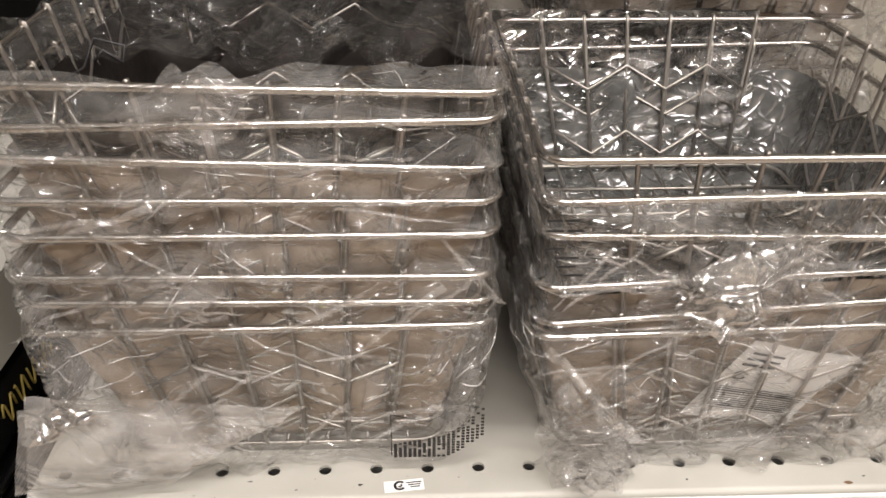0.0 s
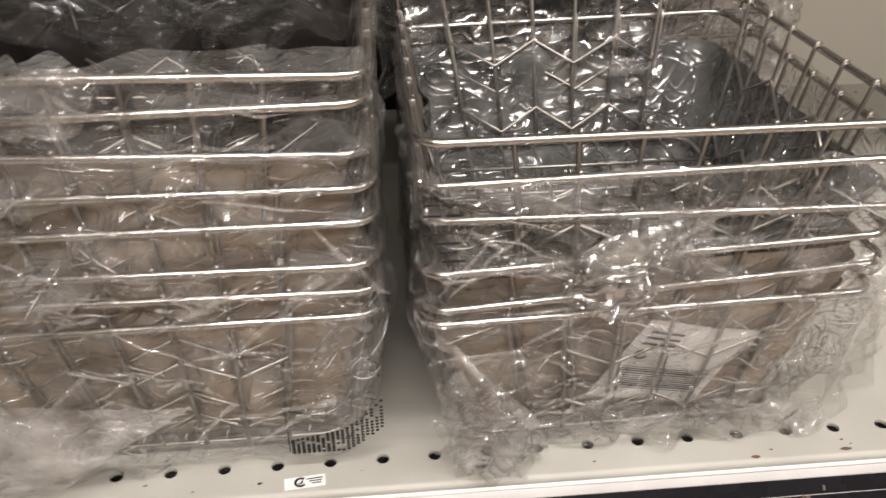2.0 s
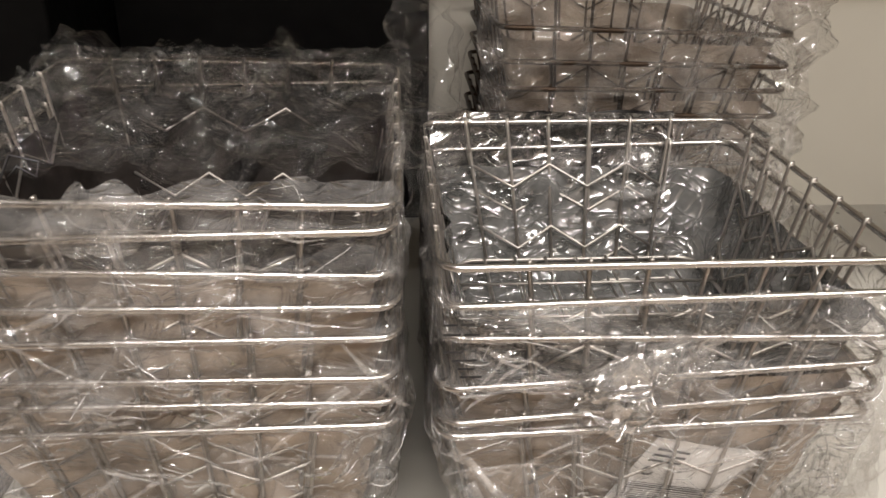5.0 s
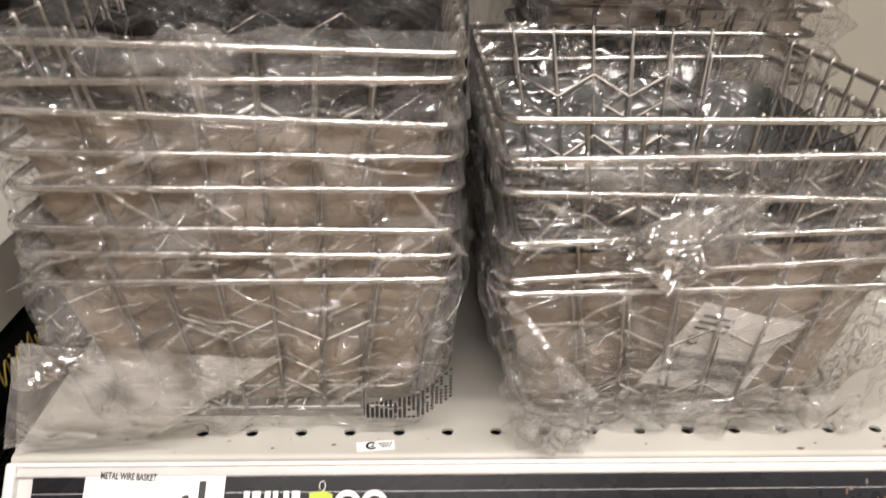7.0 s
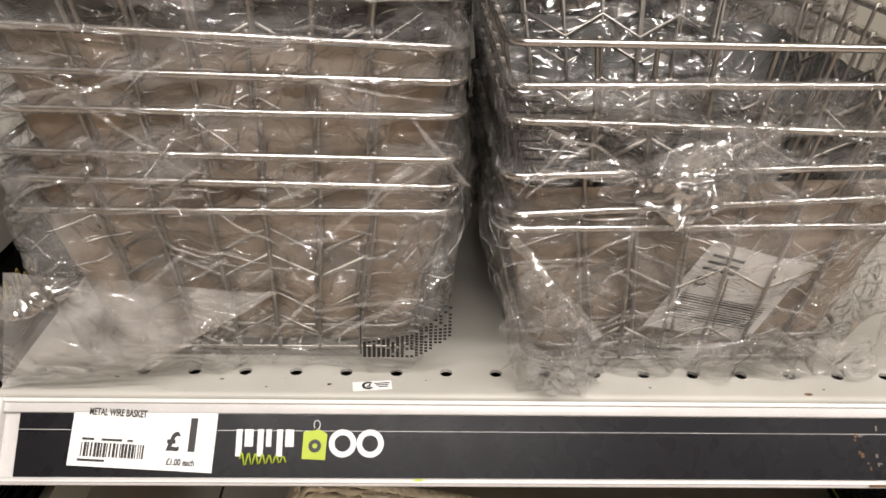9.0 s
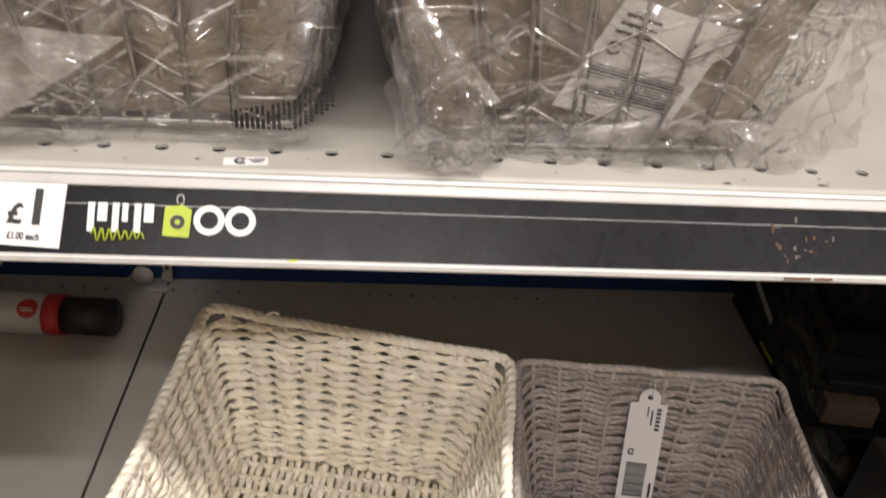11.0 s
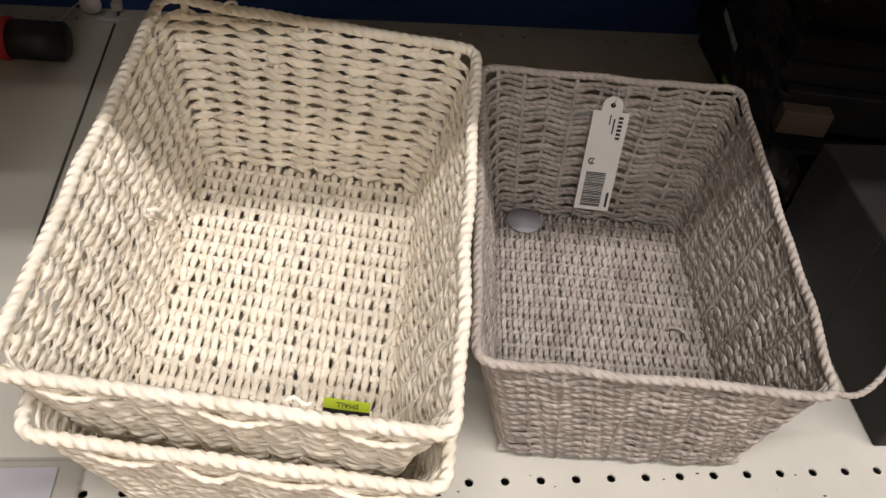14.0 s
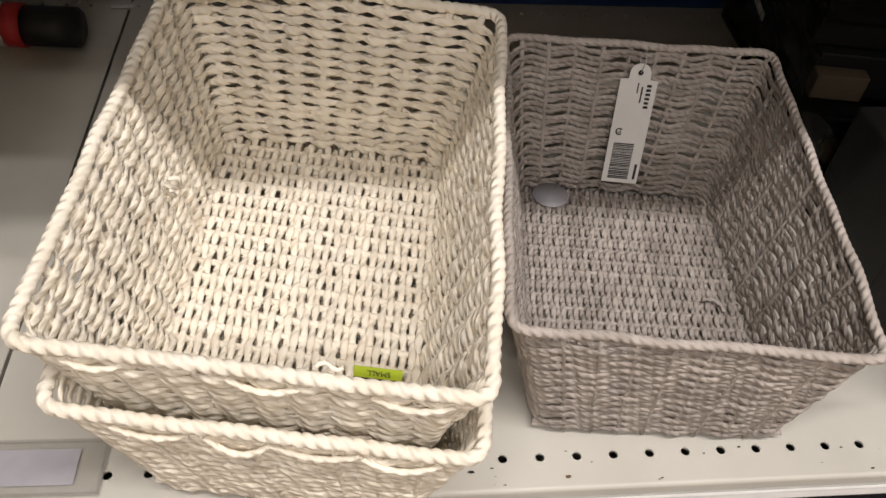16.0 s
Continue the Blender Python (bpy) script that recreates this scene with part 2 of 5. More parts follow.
M_CLEAR = film_material("clear_holder", haze=0.05, tilt=0.0, scale=20, rough=0.06)


# ---------------------------------------------------------------- mesh helpers
def link_mesh(name, bm, mat, smooth=True):
    me = bpy.data.meshes.new(name)
    bm.to_mesh(me)
    bm.free()
    me.materials.append(mat)
    if smooth:
        me.polygons.foreach_set("use_smooth", [True] * len(me.polygons))
    return new(name, me)


def thing(name, label, category, group="", at=None, kind=""):
    ob = new(name)
    ob.empty_display_size = 0.02
    if at is not None:
        ob.matrix_world = at
    return tagged(ob, label, category, group, kind)


def part(name, bm, mat, parent, label="", smooth=True):
    ob = link_mesh(name, bm, mat, smooth)
    ob.parent = parent
    if label:
        tagged(ob, label)
    return ob


def single(name, bm, mat, label, category, kind="", smooth=True, group=""):
    return tagged(link_mesh(name, bm, mat, smooth), label, category, group, kind)


def box(bm, x0, x1, y0, y1, z0, z1, bevel=0.0, m=None):
    vs = bmesh.ops.create_cube(bm, size=1.0)["verts"]
    bmesh.ops.scale(bm, vec=(x1 - x0, y1 - y0, z1 - z0), verts=vs)
    bmesh.ops.translate(bm, vec=((x0 + x1) / 2, (y0 + y1) / 2, (z0 + z1) / 2), verts=vs)
    if bevel:
        es = list({e for v in vs for e in v.link_edges})
        got = bmesh.ops.bevel(bm, geom=es, offset=bevel, segments=2, affect="EDGES", profile=0.6)
        vs = list({v for f in got["faces"] for v in f.verts} | {v for v in vs if v.is_valid})
    if m is not None:
        bmesh.ops.transform(bm, matrix=m, verts=vs)
    return bm


def box_bm(*a, **k):
    return box(bmesh.new(), *a, **k)


def tube(bm, pts, radius, sides=8, closed=False, ups=None, flat=1.0, swell=None):
    """A tube along points, with UVs in metres along it. swell(i, angle) scales the radius."""
    n = len(pts)
    uv = bm.loops.layers.uv.verify()
    rings, run, runs = [], 0.0, []
    last_side = None
    for i in range(n):
        a = pts[(i - 1) % n] if closed or i > 0 else pts[i]
        b = pts[(i + 1) % n] if closed or i < n - 1 else pts[i]
        way = (b - a).normalized()
        if ups is not None:
            up = ups[i]
            side = way.cross(up).normalized()
        else:
            if last_side is None:
                ref = Vector((0, 0, 1)) if abs(way.z) < 0.8 else Vector((0, 1, 0))
                side = way.cross(ref).normalized()
            else:
                side = (last_side - way * last_side.dot(way)).normalized()
            last_side = side
        top = side.cross(way)
        if i:
            run += (pts[i] - pts[i - 1]).length
        runs.append(run)
        ring = []
        for k in range(sides):
            t = 2 * math.pi * k / sides
            r = radius * (swell(run, t) if swell else 1.0)
            ring.append(bm.verts.new(pts[i] + side * (math.cos(t) * r) + top * (math.sin(t) * r * flat)))
        rings.append(ring)
    total = run + ((pts[0] - pts[-1]).length if closed else 0)
    for i in range(n if closed else n - 1):
        a, b = rings[i], rings[(i + 1) % n]
        ua, ub = runs[i], (runs[i + 1] if i + 1 < n else total)
        for k in range(sides):
            k2 = (k + 1) % sides
            f = bm.faces.new((a[k], a[k2], b[k2], b[k]))
            va, vb = k / sides * radius * 6.28, (k + 1) / sides * radius * 6.28
            for lo, q in zip(f.loops, ((ua, va), (ua, vb), (ub, vb), (ub, va))):
                lo[uv].uv = q
    if not closed:
        bm.faces.new(list(reversed(rings[0])))
        bm.faces.new(rings[-1])
    bmesh.ops.recalc_face_normals(bm, faces=bm.faces) if n < 6 else None
    return bm


def tube_bm(*a, **k):
    return tube(bmesh.new(), *a, **k)


def disc_bm(center, radius, thick, axis="Z", sides=32, bevel=0.0):
    bm = bmesh.new()
    got = bmesh.ops.create_cone(bm, cap_ends=True, segments=sides, radius1=radius, radius2=radius, depth=thick)
    if axis == "X":
        bmesh.ops.rotate(bm, verts=bm.verts, matrix=Matrix.Rotation(math.pi / 2, 3, "Y"))
    if axis == "Y":
        bmesh.ops.rotate(bm, verts=bm.verts, matrix=Matrix.Rotation(math.pi / 2, 3, "X"))
    if bevel:
        es = [e for e in bm.edges if abs(e.calc_face_angle(0)) > 1.0]
        bmesh.ops.bevel(bm, geom=es, offset=bevel, segments=2, affect="EDGES")
    bmesh.ops.translate(bm, vec=center, verts=bm.verts)
    return bm


def round_rect(w, d, r, seg=6, step=0.0):
    """Points of a rounded rectangle round the origin, counter-clockwise, from the front left."""
    out = []
    for cx, cy, a0 in ((-w / 2 + r, -d / 2 + r, 180), (w / 2 - r, -d / 2 + r, 270), (w / 2 - r, d / 2 - r, 0), (-w / 2 + r, d / 2 - r, 90)):
        for k in range(seg + 1):
            a = radians(a0 + 90 * k / seg)
            out.append(Vector((cx + r * math.cos(a), cy + r * math.sin(a), 0)))
    if step:
        full = []
        for i, p in enumerate(out):
            q = out[(i + 1) % len(out)]
            k = max(1, int((q - p).length / step))
            full += [p.lerp(q, j / k) for j in range(k)]
        out = full
    return out


def text_on(name, body, size, m, mat, parent=None, extrude=0.0002, align="LEFT", bold=0.0):
    cu = bpy.data.curves.new(name, "FONT")
    cu.body, cu.size, cu.extrude, cu.align_x, cu.offset = body, size, extrude, align, bold
    tmp = bpy.data.objects.new("tmp_text", cu)
    scene.collection.objects.link(tmp)
    dg = bpy.context.evaluated_depsgraph_get()
    me = bpy.data.meshes.new_from_object(tmp.evaluated_get(dg))
    bpy.data.objects.remove(tmp)
    bpy.data.curves.remove(cu)
    me.materials.clear()
    me.materials.append(mat)
    ob = new(name, me)
    if parent is not None:
        ob.parent = parent
    ob.matrix_basis = m
    return ob
M_SHADE_BACKING = surface("dark_backing_sheet", (0.05, 0.048, 0.044), (0.02, 0.019, 0.018), 0.4, scale=30, bump=0.0008, bump_scale=70, mix=0.4, spec=0.25)
M_LILAC = plain("pale_insert", (0.40, 0.39, 0.425), 0.5)
M_FILM_KNOT = film_material("gathered_film", haze=0.16, tilt=0.6, scale=46, rough=0.15, shine=0.60)
M_FILM_STREAK = film_material("folded_film", haze=0.11, tilt=0.35, scale=60, rough=0.08, shine=0.16)
M_FILM_THIN = film_material("clear_film_thin", haze=0.03, tilt=0.5, scale=60, rough=0.06, shine=0.05, edge=0.30)
M_FILM_VEIL = film_material("clear_film_veil", haze=0.010, tilt=0.5, scale=50, rough=0.06, shine=0.03, edge=0.35)
M_FILM_GLINT = film_material("glinting_film", haze=0.02, tilt=0.9, scale=48, rough=0.09, shine=0.34)
M_FILM_FOLD = film_material("doubled_film", haze=0.20, tilt=0.30, scale=40, rough=0.10, shine=0.08)
M_FILM_WRAP = film_material("pack_film", haze=0.0, tilt=0.3, rough=0.1, shine=0.02, edge=0.35)
M_FILM_DIMMER = film_material("dimming_film", haze=0.02, tilt=0.4, scale=50, rough=0.08, shine=0.05, tint=(0.42, 0.40, 0.38))
M_FILM_DARKENED = film_material("darkened_crumpled_film", haze=0.08, tilt=0.62, scale=62, rough=0.09, shine=0.20, body=(0.042, 0.043, 0.040))
M_SCUFF = plain("scuff", (0.16, 0.13, 0.11), 0.6)
M_LINING_SHADE = surface("shaded_lining", (0.022, 0.018, 0.016), (0.012, 0.010, 0.009), 0.45, scale=30, bump=0.0006, bump_scale=70, mix=0.4, spec=0.12)
M_CREASE = film_material("film_crease", haze=0.24, tilt=0.0, rough=0.16)

# ---------------------------------------------------------------- shelving
PITCH = 0.025
BACK = 0.463


def hole_plate(bm, xs, x_first, holes, y, z, half, r, skip_to):
    """A sheet of steel with a row of punched holes: cells with a round hole, then plain steel to both ends."""
    y0, y1 = y - half, y + half
    seg = 16
    for i in range(holes):
        cx = x_first + i * PITCH
        outer, inner, low = [], [], []
        for k in range(seg):
            a = 2 * math.pi * k / seg + math.pi / 4
            c, s = math.cos(a), math.sin(a)
            f = 1 / max(abs(c), abs(s))
            outer.append(bm.verts.new((cx + c * f * PITCH / 2, y + s * f * half, z)))
            inner.append(bm.verts.new((cx + c * r, y + s * r, z)))
            low.append(bm.verts.new((cx + c * r, y + s * r, z - 0.0016)))
        for k in range(seg):
            j = (k + 1) % seg
            bm.faces.new((outer[k], outer[j], inner[j], inner[k]))
            bm.faces.new((inner[k], inner[j], low[j], low[k]))
    left, right = x_first - PITCH / 2, x_first + (holes - 0.5) * PITCH
    for a, b in ((xs[0], left), (right, xs[1])):
        if b - a > 1e-5:
            bm.faces.new([bm.verts.new(p) for p in ((a, y0, z), (b, y0, z), (b, y1, z), (a, y1, z))])


def shelf(name, label, x0, x1, y_front, y_hole, z, lip, mat, x_first, holes, back_first):
    """A steel shelf: folded lip, punched rows at the front and at the back, hollow below."""
    top = thing(name, label, "shelf", kind="structure")
    bm = bmesh.new()
    hole_plate(bm, (x0, x1), x_first, holes, y_hole, z, 0.008, 0.0031, 0)
    hole_plate(bm, (x0, x1), x_first, holes, BACK - 0.022, z, 0.008, 0.0022, 0)
    r = 0.003
    prof = [(y_hole - 0.008, z)]
    for k in range(6):
        a = radians(90 + 90 * k / 5)
        prof.append((y_front + r + r * math.cos(a), z - r + r * math.sin(a)))
    prof += [(y_front, z - lip), (y_front + 0.012, z - lip)]
    prev = None
    for y, zz in prof:
        row = (bm.verts.new((x0, y, zz)), bm.verts.new((x1, y, zz)))
        if prev:
            bm.faces.new((prev[0], row[0], row[1], prev[1]))
        prev = row
    for a, b in ((y_hole + 0.008, BACK - 0.030), (BACK - 0.014, BACK)):
        bm.faces.new([bm.verts.new(p) for p in ((x0, a, z), (x1, a, z), (x1, b, z), (x0, b, z))])
    bmesh.ops.remove_doubles(bm, verts=bm.verts, dist=0.00002)
    part("shelf_plate", bm, mat, top, smooth=False)
    part("side_flange", box_bm(x0, x0 + 0.0015, y_front + 0.002, BACK, z - lip, z - 0.0012), mat, top, smooth=False)
    part("side_flange", box_bm(x1 - 0.0015, x1, y_front + 0.002, BACK, z - lip, z - 0.0012), mat, top, smooth=False)
    part("under_pan", box_bm(x0 + 0.002, x1 - 0.002, y_front + 0.013, BACK, z - lip + 0.001, z - lip + 0.004), mat, top, smooth=False)
    return top


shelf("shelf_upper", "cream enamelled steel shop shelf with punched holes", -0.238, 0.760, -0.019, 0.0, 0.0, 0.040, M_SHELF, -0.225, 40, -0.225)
shelf("shelf_lower", "worn off-white steel base shelf with punched holes", -0.2455, 0.756, -0.147, -0.1235, -0.402, 0.05, M_SHELF_LOW, -0.2135 - 0.025, 39, -0.2)
shelf("shelf_lower_next", "worn off-white steel base shelf beside a dark joint", -1.25, -0.2485, -0.147, -0.1235, -0.402, 0.05, M_SHELF_LOW, -1.2385, 39, -0.2)
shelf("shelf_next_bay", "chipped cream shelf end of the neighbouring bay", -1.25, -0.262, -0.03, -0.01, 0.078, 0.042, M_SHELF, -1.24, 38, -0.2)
# unseen shelf added overhead to keep the tubes off the back
shelf("shelf_above", "unseen plain shelf added above the wire baskets for shade", -1.25, 1.3, -0.03, 0.0, 0.60, 0.04, M_SHELF, -1.23, 100, -0.2)

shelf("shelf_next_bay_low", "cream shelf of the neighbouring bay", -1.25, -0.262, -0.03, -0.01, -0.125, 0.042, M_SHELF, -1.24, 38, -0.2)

single("back_panel", box_bm(-1.6, 1.6, BACK, BACK + 0.015, -0.306, 1.2), M_PANEL, "cream painted back panel of the shelving", "panel", "structure", False)
single("back_panel_blue", box_bm(-1.6, 1.6, BACK, BACK + 0.015, -0.62, -0.308), M_BLUE, "dark blue back panel low on the shelving", "panel", "structure", False)
single("plinth", box_bm(-1.25, 1.25, -0.135, -0.12, -0.60, -0.453), M_SHELF_LOW, "grey kick plate under the base shelf", "plinth", "structure", False)
single("floor", box_bm(-3.2, 3.2, -2.4, 0.5, -0.64, -0.60), M_FLOOR, "brown shop floor", "floor", "structure", False)
single("ceiling", box_bm(-3.2, 3.2, -2.4, 0.5, 1.95, 2.0), M_CEIL, "white tiled shop ceiling", "ceiling", "structure", False)
single("wall_opposite", box_bm(-3.2, 3.2, -2.4, -2.35, -0.60, 1.95), M_WALL, "stocked shelves of the opposite aisle side, plain brown", "wall", "structure", False)
single("wall_west", box_bm(-3.25, -3.2, -2.4, 0.5, -0.60, 1.95), M_WALL, "plain brown end wall", "wall", "structure", False)
single("wall_east", box_bm(3.2, 3.25, -2.4, 0.5, -0.60, 1.95), M_WALL, "plain brown end wall", "wall", "structure", False)
single("wall_behind", box_bm(-3.2, 3.2, 0.485, 0.5, -0.60, 1.95), M_WALL, "plain wall behind the shelving", "wall", "structure", False)


# chips and grime on the shelf edges
wear = random.Random(77)
marks = thing("grime", "dark chips and grime along the shelf edges", "dirt")
for k in range(46):
    low = k % 2
    x = wear.uniform(-0.2, 0.3) if not low else wear.uniform(0.05, 0.38)
    y = (-0.0165 + abs(wear.gauss(0, 0.006))) if not low else (-0.143 + abs(wear.gauss(0, 0.02)))
    z = 0.0 if not low else -0.402
    w = wear.uniform(0.0003, 0.0016) * (2.2 if wear.random() < 0.2 else 1)
    bm = bmesh.new()
    vs = [bm.verts.new((x + w * math.cos(t) * wear.uniform(0.6, 1.3), y + 0.5 * w * math.sin(t) * wear.uniform(0.4, 1.2), z + 0.0002)) for t in [i * 0.9 for i in range(7)]]
    bm.faces.new(vs)
    part("chip", bm, M_RUST if wear.random() < 0.35 else M_HOLE, marks, smooth=False)


# slotted upright on the blue panel
upright = thing("upright", "white slotted steel upright against the blue panel", "upright", kind="structure")
part("post", box_bm(-0.2525, -0.2425, BACK - 0.004, BACK - 0.001, -0.40, -0.04), M_STEEL, upright, smooth=False)
for k in range(9):
    z = -0.395 + k * 0.036
    part("slot", box_bm(-0.2497, -0.2453, BACK - 0.0065, BACK - 0.0035, z + 0.010, z + 0.026), M_HOLE, upright, smooth=False)
    part("tooth", box_bm(-0.2535, -0.2415, BACK - 0.010, BACK - 0.004, z - 0.004, z + 0.005, bevel=0.001), M_STEEL, upright, smooth=False)


# price strip along the front of the upper shelf, leaning back
STRIP = Matrix.Translation((0, -0.0195, -0.0030)) @ Matrix.Rotation(radians(-41), 4, "X")


def price_rail(name, label, m, x0, x1):
    """A ticket strip: light rails above and below a dark insert, behind a clear front."""
    top = thing(name, label, "price strip", at=m)
    part("backing", box_bm(x0, x1, 0.0, 0.002, -0.039, 0.0), M_ALU, top, smooth=False)
    part("top_rail", box_bm(x0, x1, -0.0022, -0.0002, -0.0064, 0.0, bevel=0.0008), M_ALU, top)
    part("rail_bead", box_bm(x0, x1, -0.0032, -0.0021, -0.0016, 0.0004, bevel=0.0004), M_WHITE_PLASTIC, top)
    part("bottom_rail", box_bm(x0, x1, -0.0032, -0.0002, -0.0393, -0.0357, bevel=0.0009), M_ALU, top)
    part("bottom_bead", box_bm(x0, x1, -0.0040, -0.0031, -0.0378, -0.0368, bevel=0.0003), M_WHITE_PLASTIC, top)
    part("insert", box_bm(x0 + 0.010, x1, -0.0012, -0.0003, -0.0355, -0.0066), M_STRIP, top, "dark grey printed insert", smooth=False)
    return top


strip = price_rail("price_strip", "clear-edged price strip with a dark insert on the shelf front", STRIP, -0.236, 0.757)
price_rail("price_strip", "price strip with dark insert on the base shelf front", Matrix.Translation((0, -0.1478, -0.4125)) @ Matrix.Rotation(radians(-41), 4, "X"), -0.245, 0.755)
price_rail("price_strip", "price strip with dark insert on the neighbouring base shelf", Matrix.Translation((0, -0.1478, -0.4125)) @ Matrix.Rotation(radians(-41), 4, "X"), -1.2, -0.249)
part("end_cap", box_bm(-0.2385, -0.2335, -0.005, 0.004, -0.0393, 0.0005, bevel=0.0015), M_WHITE_PLASTIC, strip)
part("scratch", box_bm(-0.226, 0.757, -0.00165, -0.0013, -0.01425, -0.0140), M_ALU, strip, smooth=False)
for x0, x1 in ((0.176, 0.188), (0.19, 0.198)):
    part("rust_patch", box_bm(x0, x1, -0.0045, -0.0040, -0.0388, -0.0376), M_RUST, strip, "small rust stain", smooth=False)
part("paint_spot", box_bm(-0.0405, -0.0365, -0.0036, -0.0031, -0.0372, -0.0358), M_LIME, strip, smooth=False)
rub = random.Random(8)
for k in range(18):
    x, u = 0.172 + rub.random() * 0.03, -0.010 - rub.random() * 0.022
    part("scuff", box_bm(x, x + 0.0006 + rub.random() * 0.0014, -0.0017, -0.0013, u, u + 0.0004 + rub.random() * 0.002), M_SCUFF if k % 2 else M_RUST, strip, smooth=False)

# the brand mark on the insert, as plain shapes
logo = thing("brand_mark", "white blocks and rings with a lime tag on the insert", "sign", at=STRIP)


def flat_shape(polys, depth=0.0003):
    bm = bmesh.new()
    for poly in polys:
        vs = [bm.verts.new((x, -depth, z)) for x, z in poly]
        bm.faces.new(vs)
    return bm


def ring_poly(cx, cz, r0, r1, a0=0, a1=360, seg=28):
    out = []
    for k in range(seg):
        a, b = radians(a0 + (a1 - a0) * k / seg), radians(a0 + (a1 - a0) * (k + 1) / seg)
        out.append([(cx + r * math.cos(t), cz + r * math.sin(t)) for r, t in ((r0, a), (r1, a), (r1, b), (r0, b))])
    return out


def rect_poly(x0, x1, z0, z1):
    return [[(x0, z0), (x1, z0), (x1, z1), (x0, z1)]]


LZ = -0.0260
for x0, x1, z1 in ((-0.1245, -0.1165, 0.0125), (-0.1145, -0.1080, 0.0125), (-0.1055, -0.0975, 0.0125)):
    polys = rect_poly(x0, x0 + 0.0028, LZ, LZ + z1) + rect_poly(x0 + 0.0040, x1, LZ + 0.0045, LZ + z1)
    part("mark_block", flat_shape(polys, 0.0018), M_WHITE, logo, smooth=False)
for cx in (-0.0745, -0.0615):
    part("mark_ring", flat_shape(ring_poly(cx, LZ + 0.0062, 0.0038, 0.0065), 0.0018), M_WHITE, logo, smooth=False)
part("tag_shape", flat_shape([[(-0.0935, LZ - 0.001), (-0.0825, LZ - 0.0015), (-0.0818, LZ + 0.0105), (-0.0855, LZ + 0.0125), (-0.093, LZ + 0.0115)]], 0.0019), M_LIME, logo, "lime tag shape", smooth=False)
part("tag_mark", flat_shape(ring_poly(-0.0875, LZ + 0.0050, 0.0012, 0.0030, seg=18), 0.0023), M_BLACK, logo, smooth=False)
part("tag_cord", tube_bm([Vector((-0.0868 + 0.0015 * math.sin(a), -0.0019, LZ + 0.0125 + 0.0022 * (1 - math.cos(a)))) for a in [k * 0.7 for k in range(9)]], 0.00022, 5), M_WHITE, logo)
pts = [Vector((-0.1222 + 0.0215 * k / 40, -0.0023, LZ - 0.0012 + (0.0034 - 0.0018 * k / 40) * math.sin(k * 1.05))) for k in range(41)]
part("script_stroke", tube_bm(pts, 0.00038, 5), M_LIME, logo)

# the price ticket, slightly askew
TICKET = STRIP @ Matrix.Translation((-0.2005, -0.0014, -0.0022)) @ Matrix.Rotation(radians(2.8), 4, "Y")
ticket = thing("price_ticket", "white paper price ticket reading metal wire basket", "price ticket", at=TICKET)
part("card", box_bm(0, 0.067, -0.0006, 0, -0.0282, 0.0), M_WHITE_CARD, ticket, smooth=False)


def ticket_text(body, size, x, z, bold=0.0):
    ob = text_on("printed_text", body, size, Matrix.Translation((x, -0.0008, z)) @ Matrix.Rotation(math.pi / 2, 4, "X"), M_BLACK, ticket, 0.00008, bold=bold)
    return ob


a = ticket_text("METAL WIRE BASKET", 0.0046, 0.007, -0.0046, 0.00012)
a.scale = (0.62, 1, 1)
a = ticket_text("1", 0.0215, 0.0505, -0.0187, 0.0004)
a.scale = (1.1, 1, 1)
ticket_text("£", 0.0115, 0.0445, -0.0187, 0.0004)
a = ticket_text("£1.00 each", 0.0042, 0.0455, -0.0255, 0.0001)
a.scale = (0.72, 1, 1)
bars = random.Random(3)
x = 0.0055
while x < 0.035:
    w = bars.choice((0.0004, 0.0007, 0.0011))
    part("code_bar", box_bm(x, x + w, -0.0009, -0.0006, -0.0236, -0.0172), M_BLACK, ticket, smooth=False)
    x += w + bars.choice((0.0004, 0.0006, 0.0009))
for x0, x1, z0 in ((0.0055, 0.011, -0.0162), (0.0145, 0.024, -0.0162), (0.0265, 0.029, -0.0162), (0.0045, 0.017, -0.0258)):
    part("number_bar", box_bm(x0, x1, -0.0009, -0.0006, z0, z0 + 0.0010), M_BLACK, ticket, smooth=False)

# small recycling sticker on the shelf edge
STK = pose(-0.0615, -0.0115, 0.0, 0, 0, 6)
sticker = thing("sticker", "small white sticker with a black ring mark on the shelf", "sticker", at=STK)
part("paper", box_bm(-0.0095, 0.0095, -0.0035, 0.0035, 0.0001, 0.0004), M_WHITE_CARD, sticker, smooth=False)
bm = bmesh.new()
for poly in ring_poly(-0.002, 0, 0.0017, 0.0030, 40, 320, 16) + ring_poly(-0.002, 0, 0.0004, 0.0012, 200, 420, 10):
    bm.faces.new([bm.verts.new((x, y, 0.0006)) for x, y in poly])
part("ring_mark", bm, M_BLACK, sticker, smooth=False)
for x0, x1, y0 in ((0.001, 0.0085, 0.0012), (0.002, 0.008, -0.0002), (0.003, 0.0075, -0.0016)):
    part("text_bar", box_bm(x0, x1, y0, y0 + 0.0005, 0.0004, 0.0006), M_BLACK, sticker, smooth=False)


# ---------------------------------------------------------------- wire baskets
RIM_W, RIM_D, BASE_W, BASE_D, HIGH = 0.196, 0.205, 0.158, 0.160, 0.087


